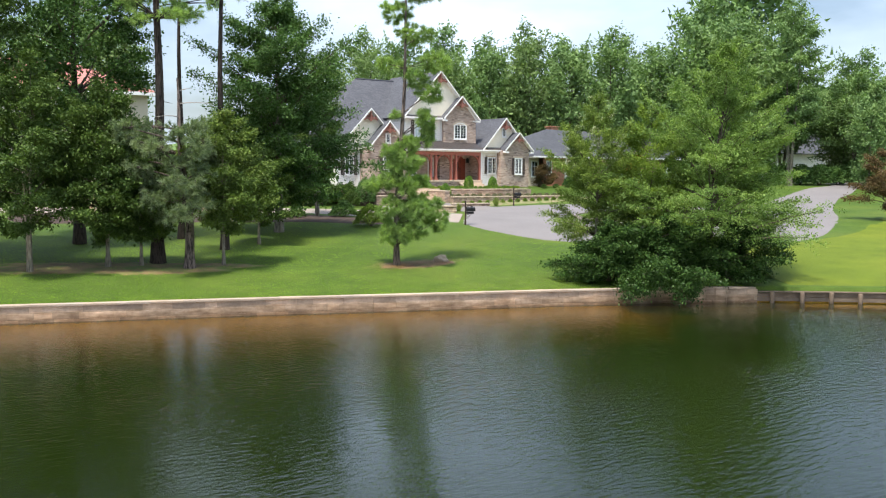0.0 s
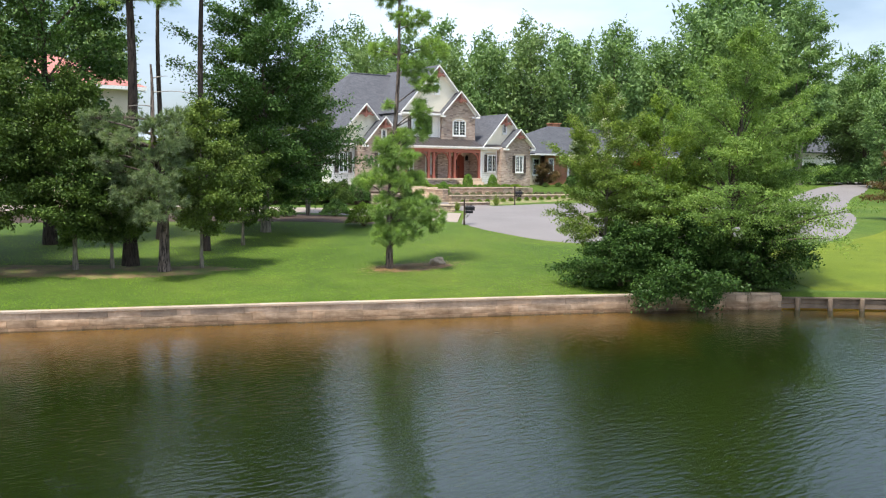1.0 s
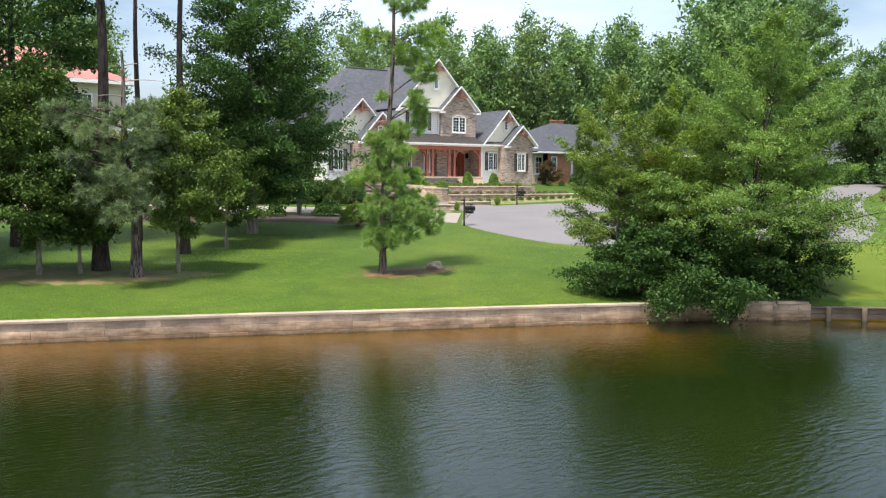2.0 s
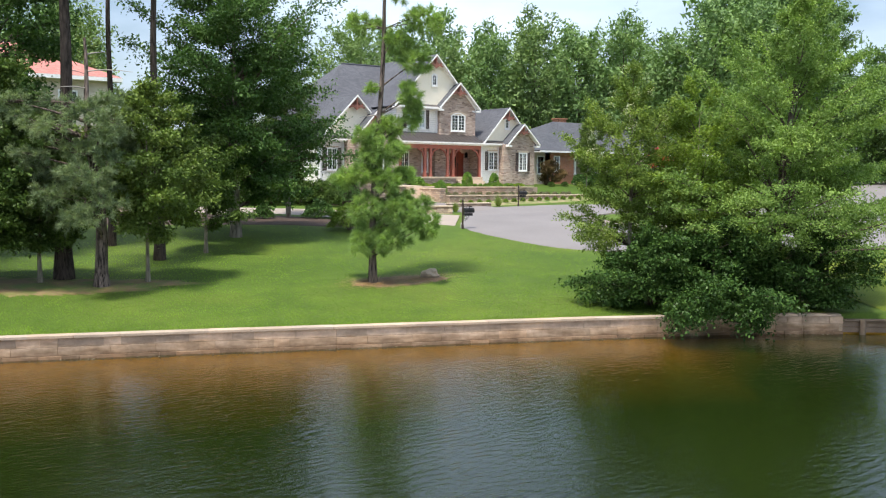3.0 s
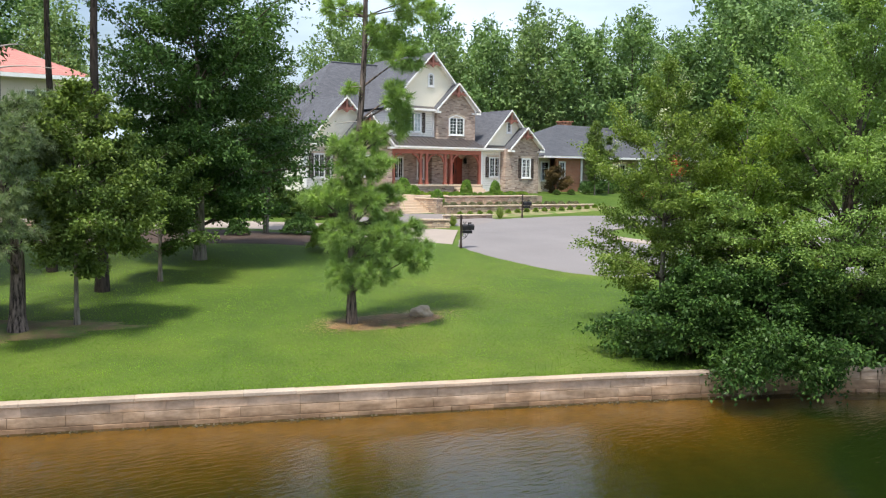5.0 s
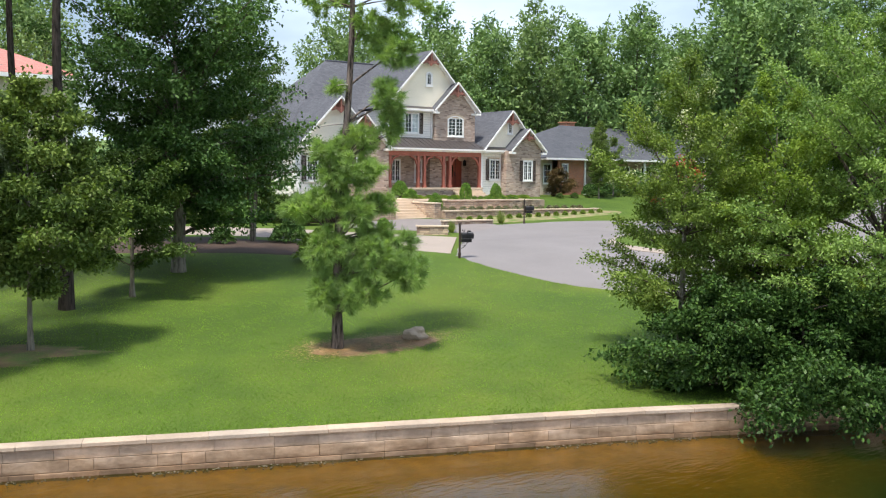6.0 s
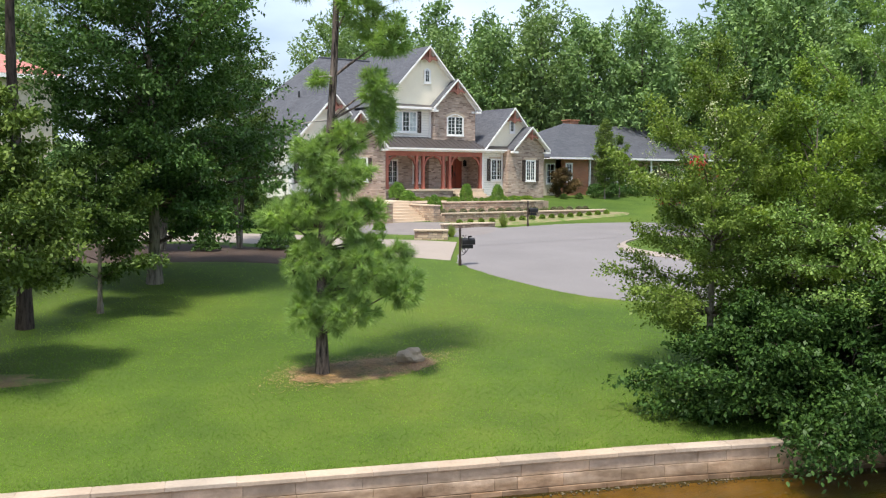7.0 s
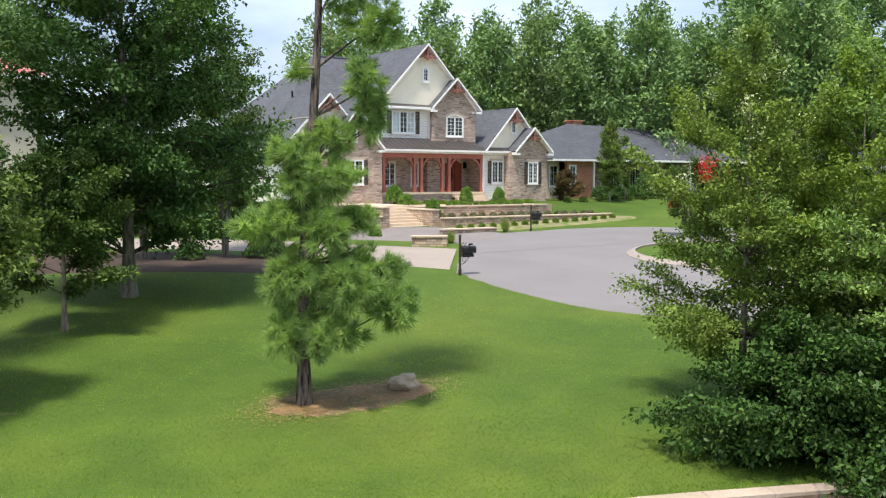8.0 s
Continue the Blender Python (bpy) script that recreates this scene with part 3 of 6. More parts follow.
def build_roads():
    ribbon("lawn", [at_sd(s, 0.42) for s in np.arange(12.6, 66, 4.0)], [(42.0, 35.6), (46.5, 34.1), (52.1, 33.7), (57.8, 34.9), (66.0, 38.6), (72.0, 41.6), (79.0, 46.0), (88.0, 50.0)],
           LAWN_SUNLIT, 0.030, "mown lawn beyond the oak, coloured yellow-green as if sunlit", 16)
    edge = smooth_line([(37.4, 49.3), (37.0, 46.4), (36.9, 44.3), (37.4, 41.6), (39.2, 38.6), (42.5, 35.8), (46.5, 34.3), (51.6, 33.5), (57.6, 36.0),
                        (61.6, 39.0), (65.0, 45.0), (65.5, 51.0), (64.0, 57.0), (60.8, 59.8), (57.0, 61.2), (53.0, 61.9), (49.2, 61.5), (46.5, 60.6), (44.0, 58.0), (41.0, 54.0)], 0.8, True)
    PAVED.append(np.array(edge))
    patch("road", ragged(edge, 0.006), ASPHALT, 0.035, "grey asphalt turning circle with a worn even surface", 22, COURT)
    ribbon("road", [(62.5, 54.0), (70.0, 53.0), (76.6, 55.2), (85.4, 59.1), (94.0, 62.4), (104.0, 66.5), (120.0, 77.0), (180.0, 100.0)],
           [(58.0, 36.2), (64.9, 40.35), (71.2, 44.8), (77.75, 49.15), (86.8, 54.4), (93.5, 57.2), (104.0, 62.6), (125.0, 73.0), (183.0, 92.0)], ASPHALT, 0.045, "grey asphalt road bending away past the lawns", 10)
    isl = smooth_line([(COURT[0] + 1.8 + math.cos(a) * 5.5, COURT[1] - 0.9 + math.sin(a) * 5.0) for a in np.arange(0, 2 * math.pi, 0.35)], 0.8, True)
    patch("lawn_island", isl, LAWN, 0.17, "mown grass island in the turning circle", 8)
    kerb = Mesh()
    n = len(isl)
    mid = np.mean(isl, axis=0)
    for p in isl:
        d = (p - mid) / np.linalg.norm(p - mid)
        for off, up in ((0.0, 0.20), (0.16, 0.19), (0.40, 0.06), (0.40, -0.05), (0.0, -0.05)):
            q = p + d * off
            kerb.v.append((q[0], q[1], ground_z(*q) + up))
    kerb.f = [(i * 5 + k, ((i + 1) % n) * 5 + k, ((i + 1) % n) * 5 + (k + 1) % 5, i * 5 + (k + 1) % 5) for i in range(n) for k in range(5)]
    solid("kerb", kerb, CONCRETE, "pale rolled concrete kerb round the grass island", kind="structure")
    ribbon("driveway", [(37.6, 49.9), (36.6, 51.9), (35.4, 54.8), (33.2, 59.6), (29.2, 63.2), (22.5, 66.9), (12.0, 70.4)],
           [(42.2, 55.8), (40.4, 58.2), (38.2, 61.0), (35.6, 64.2), (31.0, 67.6), (24.0, 71.5), (13.0, 75.5)], CONCRETE, 0.055, "pale concrete driveway curving under the trees", 8)
    patch("forecourt", smooth_line([(44.5, 57.3), (49.3, 61.3), (47.6, 65.2), (44.0, 66.2), (41.8, 65.8), (39.8, 63.2), (41.8, 60.8)], 0.8, True), PAVER, 0.050, "grey-brown paved forecourt below the steps", 8)
    bed = smooth_line([(34.0, 55.6), (32.2, 59.4), (28.0, 62.6), (21.0, 66.2), (14.0, 68.0), (13.0, 60.5), (20.0, 58.0), (26.0, 55.4), (30.0, 53.2), (33.0, 50.6), (34.2, 51.2), (34.8, 53.3)], 0.8, True)
    PAVED.append(np.array(bed))
    PAVED.append(np.array([(37.6, 49.9), (36.6, 51.9), (35.4, 54.8), (33.2, 59.6), (29.2, 63.2), (31.0, 67.6), (38.2, 61.0), (42.2, 55.8)]))
    patch("mulch_bed", bed, MULCH, 0.030, "dark red-brown mulch bed beside the driveway", 10, (26.5, 59.2), category="")
    patch("pine_straw_bed", ragged(smooth_line([(24.0, 37.2), (24.6, 36.5), (26.2, 36.2), (27.8, 36.5), (28.1, 37.1), (27.2, 37.7), (25.6, 38.0), (24.4, 37.9)], 0.12, True), 0.15), STRAW, 0.030, "brown pine straw round the trunk and boulder", 6)
    patch("pine_straw_bed", ragged(smooth_line([(8, 43.2), (11, 41.6), (15, 39.7), (18.4, 39.1), (19.4, 40.4), (17.5, 42.0), (13, 44.3), (9.5, 45.6)], 0.2, True), 0.18), LITTER, 0.022, "thin brown leaf litter under the lakeside trees", 6)
    patch("planting_bed", ragged(smooth_line([(47.8, 62.7), (52.0, 62.5), (57.0, 62.7), (62.2, 63.1), (62.4, 64.9), (55.0, 64.95), (47.9, 64.95)], 0.5, True), 0.02), DRYBED, 0.030, "sandy dry bed with patchy grass below the terrace wall", 8, (55.0, 63.8))


# ---- lake wall ----
def bevel_block(w, h, dep, r):
    """A block with chamfered face edges, its face at y=0 and its middle at the origin."""
    x, z = w / 2, h / 2
    return [(-x, dep, -z), (x, dep, -z), (x, dep, z), (-x, dep, z), (-x, r, -z), (x, r, -z), (x, r, z), (-x, r, z),
            (-x + r, 0, -z + r), (x - r, 0, -z + r), (x - r, 0, z - r), (-x + r, 0, z - r)], \
           [(4, 5, 9, 8), (5, 6, 10, 9), (6, 7, 11, 10), (7, 4, 8, 11), (8, 9, 10, 11), (4, 0, 1, 5), (5, 1, 2, 6), (6, 2, 3, 7), (7, 3, 0, 4)]


SPLIT = 10.9            # where the block wall ends and the timber bulkhead begins


def build_lake_wall():
    rnd = random.Random(4)
    core = Mesh()
    cuts = [-120.0] + [-30.0 + 0.6 * k for k in range(71)]
    for a, b in zip(cuts, cuts[1:]):
        b = min(b, SPLIT)
        if a < b:
            vs = [(*at_sd(s, d), z) for z in (-0.4, 0.58) for s, d in ((a, 0.06), (b, 0.06), (b, 0.30), (a, 0.30))]
            core.add(vs, [(3, 2, 1, 0), (4, 5, 6, 7), (0, 1, 5, 4), (1, 2, 6, 5), (2, 3, 7, 6), (3, 0, 4, 7)])
    wall = solid("lake_wall", core, JOINT, "tan split-face block retaining wall with pale cap stones, at the water", kind="structure")
    shapes = {}
    far = Mesh()
    made = 0
    for row, (z0, h) in enumerate(((-0.12, 0.215), (0.103, 0.235), (0.346, 0.235))):
        s = -120.0 - row * 0.27
        while s < SPLIT - 0.3:
            w = rnd.choice((0.46, 0.62, 0.92, 0.92, 1.2, 1.38))
            w = min(w, SPLIT - s)
            push = rnd.uniform(-0.006, 0.012) - 0.012 * row + (0.03 if row == 0 else 0)
            x, y = at_sd(s + w / 2, 0.02 - (0.03 if row == 0 else 0.0) + abs(push) * 0.3)
            near = -20.5 < s < SPLIT and w > 0.4
            key = (round(w, 2), row)
            m = Matrix.Translation((x, y, z0 + h / 2)) @ Matrix.Rotation(turn_at(s + w / 2), 4, "Z")
            if near:
                if key not in shapes:
                    me = bpy.data.meshes.new("block")
                    me.from_pydata(*[bevel_block(w - 0.005, h - 0.004, 0.12, 0.006)[0], [], bevel_block(w - 0.005, h - 0.004, 0.12, 0.006)[1]])
                    me.materials.append(BLOCK)
                    shapes[key] = me
                ob = new("block", shapes[key])
                ob.parent = wall
                ob.matrix_basis = m
                made += 1
            else:
                vs, fs = bevel_block(w - 0.005, h - 0.004, 0.12, 0.006)
                far.add([m @ Vector(v) for v in vs], fs)
            s += w
    part("far_blocks", far, BLOCKS_FAR, wall)["kind"] = "stuff"
    cap_near = bpy.data.meshes.new("cap_stone")
    vs, fs = bevel_block(1.197, 0.085, 0.36, 0.010)
    fs = fs + [(3, 2, 1, 0)]
    cap_near.from_pydata(vs, [], fs)
    cap_near.materials.append(CAP)
    s = -120.0
    far_caps = Mesh()
    while s < SPLIT - 0.5:
        x, y = at_sd(s + 0.6, -0.035 + rnd.uniform(-0.006, 0.006))
        m = Matrix.Translation((x, y, 0.627 + rnd.uniform(-0.003, 0.003))) @ Matrix.Rotation(turn_at(s + 0.6) + rnd.uniform(-0.004, 0.004), 4, "Z")
        if s > -24:
            ob = new("cap_stone", cap_near)
            ob.parent = wall
            ob.matrix_basis = m
        else:
            far_caps.add([m @ Vector(v) for v in vs], fs)
        s += 1.2
    part("far_caps", far_caps, CAP, wall)["kind"] = "stuff"

    # timber bulkhead with posts, further along the shore
    base = at_sd(SPLIT, 0.0)
    bulk = tagged(new("bulkhead"), "dark weathered timber bulkhead with round posts, at the water", kind="structure")
    bulk.location = (*base, 0)
    plank = Mesh().box(0, 1.5, 0, 0.06, -0.09, 0.09).data("plank", TIMBER)
    post = Mesh().tube([(0, 0, -0.6), (0, 0, 0.43), (0, 0, 0.47)], [0.10, 0.10, 0.08], 8).data("post", TIMBER, True)
    cap = Mesh().box(0, 3.0, -0.03, 0.20, 0.0, 0.05).data("cap_board", TIMBER)
    for i in range(22):
        for k in range(2):
            ob = new("plank", plank)
            ob.parent = bulk
            x, y = at_sd(SPLIT + i * 1.4, 0.06)
            ob.matrix_basis = Matrix.Translation((x - base[0], y - base[1], 0.14 + 0.19 * k)) @ Matrix.Rotation(turn_at(SPLIT + i * 1.4 + 0.7), 4, "Z") @ Matrix.Diagonal((0.994, 1, 0.98, 1))
        ob = new("post", post)
        ob.parent = bulk
        x, y = at_sd(SPLIT + 0.55 + i * 1.18 + rnd.uniform(-0.06, 0.06), -0.09)
        ob.matrix_basis = Matrix.Translation((x - base[0], y - base[1], rnd.uniform(-0.03, 0.03))) @ Matrix.Rotation(rnd.uniform(-0.03, 0.03), 4, "X")
        if i % 2 == 0:
            ob = new("cap_board", cap)
            ob.parent = bulk
            x, y = at_sd(SPLIT + i * 1.4, 0.0)
            ob.matrix_basis = Matrix.Translation((x - base[0], y - base[1], 0.45)) @ Matrix.Rotation(turn_at(SPLIT + i * 1.4 + 1.4), 4, "Z") @ Matrix.Diagonal((0.98, 1, 1, 1))

    # gravel at the foot of the wall
    rng = np.random.default_rng(8)
    n = 1500
    ss, dd = rng.uniform(-24, 11, n), -np.abs(rng.normal(0, 0.10, n)) - 0.035
    keep = rng.random(n) < 0.35 + 0.65 * (np.sin(ss * 0.8) + np.sin(ss * 2.3 + 1) > 0.2)
    peb = Mesh()
    for s, d in zip(ss[keep], dd[keep]):
        x, y = at_sd(s, d)
        r = float(rng.uniform(0.012, 0.034))
        z = -0.01 + float(rng.uniform(-0.012, 0.012))
        a = float(rng.uniform(0, 3))
        ca, sa = math.cos(a) * r, math.sin(a) * r
        peb.add([(x + ca, y + sa, z), (x - sa, y + ca, z), (x - ca, y - sa, z), (x + sa, y - ca, z), (x, y, z + r * 0.7), (x, y, z - r)],
                [(0, 1, 4), (1, 2, 4), (2, 3, 4), (3, 0, 4), (1, 0, 5), (2, 1, 5), (3, 2, 5), (0, 3, 5)])
    solid("shore_gravel", peb, PEBBLE, "loose gravel washed up along the foot of the wall", "gravel", kind="stuff")


build_ground()
build_roads()


def build_street_details():
    # tar-filled crack across the turning circle, and the inlet where the driveway crosses the ditch
    line = smooth_line([(38.9, 53.4), (41.5, 53.6), (45.6, 53.6), (51.0, 53.5), (55.5, 54.2), (60.0, 56.0)], 0.4)
    m = Mesh()
    for k, p in enumerate(line):
        wob = 0.05 * noise.noise((k * 0.6, 0, 0))
        for off in (-0.022, 0.022):
            q = p + np.array((-0.5, 0.86)) * (off + wob)
            m.v.append((q[0], q[1], ground_z(*q) + 0.040))
    m.f = [(2 * k, 2 * k + 1, 2 * k + 3, 2 * k + 2) for k in range(len(line) - 1)]
    solid("crack_filler", m, BLACK, "thin dark tar line across the asphalt", kind="structure")
    x, y, z = 36.55, 51.75, ground_z(36.55, 51.75)
    drain = thing("drain_inlet", (x, y, z), "small dark drain opening with a concrete hood", "drain")
    part("hood", Mesh().box(x - 0.42, x + 0.42, y - 0.05, y + 0.35, z - 0.1, z + 0.16), CONCRETE, drain)
    # no real hole: a near-black block paints the shade inside the inlet
    part("opening", Mesh().box(x - 0.32, x + 0.32, y - 0.065, y - 0.045, z - 0.08, z + 0.10), DARK, drain)


build_street_details()


# ---- the stone and siding house ----
FLOOR = 4.95
EAVE = 7.86


def arc_top(x0, x1, z0, z1, rise, n=7):
    """An opening's outline with a segmental head, counter-clockwise from its lower left."""
    pts = [(x0, z0), (x1, z0)]
    for k in range(n + 1):
        t = k / n
        pts.append((x1 + (x0 - x1) * t, z1 + rise * (1 - (2 * t - 1) ** 2)))
    return pts


def window(parent, x0, x1, y, z0, z1, lights=(2, 4), casements=2, rise=0.0, shutters=0.0, trim=0.07, glass=None, shutter_left=True, shutter_right=True, header=0.0):
    """A white window in a wall that faces -y, its wall face at y: frame, panes, bars and a sill, and shutters beside it."""
    # near-black backing slab, painting the unlit room behind the panes
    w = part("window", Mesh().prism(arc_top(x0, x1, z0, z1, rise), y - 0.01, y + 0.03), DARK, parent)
    fr = Mesh()
    outer, inner = arc_top(x0 - trim, x1 + trim, z0 - trim, z1 + trim, rise), arc_top(x0, x1, z0, z1, rise)
    n = len(outer)
    vs = [(x, y - 0.07, z) for x, z in outer] + [(x, y - 0.07, z) for x, z in inner] + [(x, y + 0.02, z) for x, z in outer] + [(x, y + 0.02, z) for x, z in inner]
    fs = []
    for i in range(n):
        j = (i + 1) % n
        fs += [(i, j, n + j, n + i), (i, 2 * n + i, 2 * n + j, j), (n + i, n + j, 3 * n + j, 3 * n + i)]
    fr.add(vs, fs)
    part("frame", fr, TRIM, w)
    part("sill", Mesh().box(x0 - trim - 0.03, x1 + trim + 0.03, y - 0.11, y, z0 - trim - 0.05, z0 - trim), TRIM, w)
    step = (x1 - x0) / casements
    for c in range(casements):
        a, b = x0 + c * step, x0 + (c + 1) * step
        mid = 1 - (2 * ((c + 0.5) / casements) - 1) ** 2
        pane = Mesh().box(a + 0.05, b - 0.05, y - 0.030, y - 0.018, z0 + 0.05, z1 - 0.04 + rise * mid * 0.7)
        part("pane", pane, glass[c] if isinstance(glass, tuple) else glass or GLASS, w)
        sash = Mesh()
        top = z1 + rise * mid * 0.7
        for q in ((a, a + 0.05, z0, top), (b - 0.05, b, z0, top), (a, b, z0, z0 + 0.05), (a, b, top - 0.05, top)):
            sash.box(q[0], q[1], y - 0.055, y - 0.015, q[2], q[3])
        part("sash", sash, TRIM, w)
        bars = Mesh()
        for k in range(1, lights[0]):
            xx = a + 0.05 + (b - a - 0.1) * k / lights[0]
            bars.box(xx - 0.011, xx + 0.011, y - 0.045, y - 0.016, z0 + 0.05, top - 0.05)
        for k in range(1, lights[1]):
            zz = z0 + 0.05 + (top - z0 - 0.1) * k / lights[1]
            bars.box(a + 0.05, b - 0.05, y - 0.043, y - 0.017, zz - 0.011, zz + 0.011)
        if bars.v:
            part("glazing_bars", bars, TRIM, w)
    if shutters:
        for side in ((-1,) if shutter_left else ()) + ((1,) if shutter_right else ()):
            a = x0 - trim - shutters - 0.01 if side < 0 else x1 + trim + 0.01
            sh = Mesh().box(a, a + 0.05, y - 0.06, y - 0.006, z0 - 0.06, z1 + 0.04).box(a + shutters - 0.05, a + shutters, y - 0.06, y - 0.006, z0 - 0.06, z1 + 0.04)
            sh.box(a + 0.05, a + shutters - 0.05, y - 0.06, y - 0.006, z0 - 0.06, z0 + 0.02).box(a + 0.05, a + shutters - 0.05, y - 0.06, y - 0.006, z1 - 0.04, z1 + 0.04)
            zz = z0 + 0.04
            while zz < z1 - 0.06:
                sh.box(a + 0.05, a + shutters - 0.05, y - 0.045, y - 0.006, zz, zz + 0.035)
                zz += 0.055
            part("shutter", sh, SHUTTER, w)
    if header:
        hd = arc_top(x0 - trim - 0.14, x1 + trim + 0.14, z1 + trim, z1 + trim + header, rise)
        part("header", Mesh().prism([(hd[0][0], hd[0][1] + 0.01), (hd[1][0], hd[1][1] + 0.01)] + hd[2:], y - 0.05, y + 0.02), CAPSTONE, w)
    return w


def gable(house, xc, half, y, z_eave, z_top, depth_y, wall_mat, wall_y, wall_half, soffit=0.45, bracket=True, shingle=None, right_to=None, thick=0.10, wall_base=None):
    """A gable that faces -y: its two roof slopes back to depth_y, white rake boards, a wall and a timber bracket in the peak."""
    k = (z_top - z_eave) / half
    for side in (-1, 1):
        pts = [(xc, y, z_top), (xc + side * half, y, z_eave), (xc + side * half, depth_y, z_eave), (xc, depth_y, z_top)]
        part("roof_slope", Mesh().slab(pts, thick), shingle or SHINGLE, house)
        a = Mesh()
        dz = 0.145
        outline = [(xc, z_top + 0.015), (xc, z_top + 0.015 - dz), (xc + side * half, z_eave + 0.015 - dz), (xc + side * (half + 0.02), z_eave + 0.015)]
        if side > 0:
            outline = list(reversed(outline))
        a.prism(outline, y - 0.05, y + 0.0)
        part("rake_board", a, TRIM, house)
        part("soffit", Mesh().slab([(xc, y + 0.002, z_top - thick - 0.02), (xc + side * half, y + 0.002, z_eave - thick - 0.02), (xc + side * half, wall_y, z_eave - thick - 0.02), (xc, wall_y, z_top - thick - 0.02)], 0.02), TRIM, house)
        ret = Mesh().box(*sorted((xc + side * half, xc + side * (half - 0.42))), y - 0.03, wall_y + 0.02, z_eave - 0.26, z_eave - 0.12)
        part("eave_return", ret, TRIM, house)
    wt = z_top - 0.16
    zb = z_eave - 0.2 if wall_base is None else wall_base
    wall = Mesh().prism([(xc - wall_half, zb), (xc + wall_half, zb), (xc + wall_half, z_top - 0.14 - k * wall_half), (xc, wt), (xc - wall_half, z_top - 0.14 - k * wall_half)], wall_y, wall_y + 0.25)
    part("gable_wall", wall, wall_mat, house)
    if bracket:
        b = Mesh()
        drop, w = min(0.95, half * 0.42), min(0.85, half * 0.36)
        zt = z_top - 0.22
        b.box(xc - 0.06, xc + 0.06, y + 0.02, y + 0.14, zt - drop, zt)
        zz = zt - drop * 0.78
        hw = (z_top - 0.22 - zz) / k
        n = 8
        pts_lo = [(xc + hw * (2 * i / n - 1), zz - 0.02 - 0.14 * ((2 * i / n - 1) ** 2) + 0.06) for i in range(n + 1)]
        pts_hi = [(x, z + 0.12) for x, z in pts_lo]
        for i in range(n):
            b.prism([pts_lo[i], pts_lo[i + 1], pts_hi[i + 1], pts_hi[i]], y + 0.03, y + 0.13)
        for side in (-1, 1):
            b.prism([(xc + side * 0.05, zt - drop * 0.95), (xc + side * 0.05, zt - drop * 0.80), (xc + side * w * 0.6, zz + 0.30), (xc + side * w * 0.7, zz + 0.18)][::side], y + 0.05, y + 0.12)
        part("gable_bracket", b, GABLE_WOOD, house)
        part("peak_panel", Mesh().prism([(xc - hw * 0.93, zz + 0.06), (xc + hw * 0.93, zz + 0.06), (xc, zt - 0.02)], wall_y - 0.03, wall_y - 0.004), GABLE_WOOD, house)


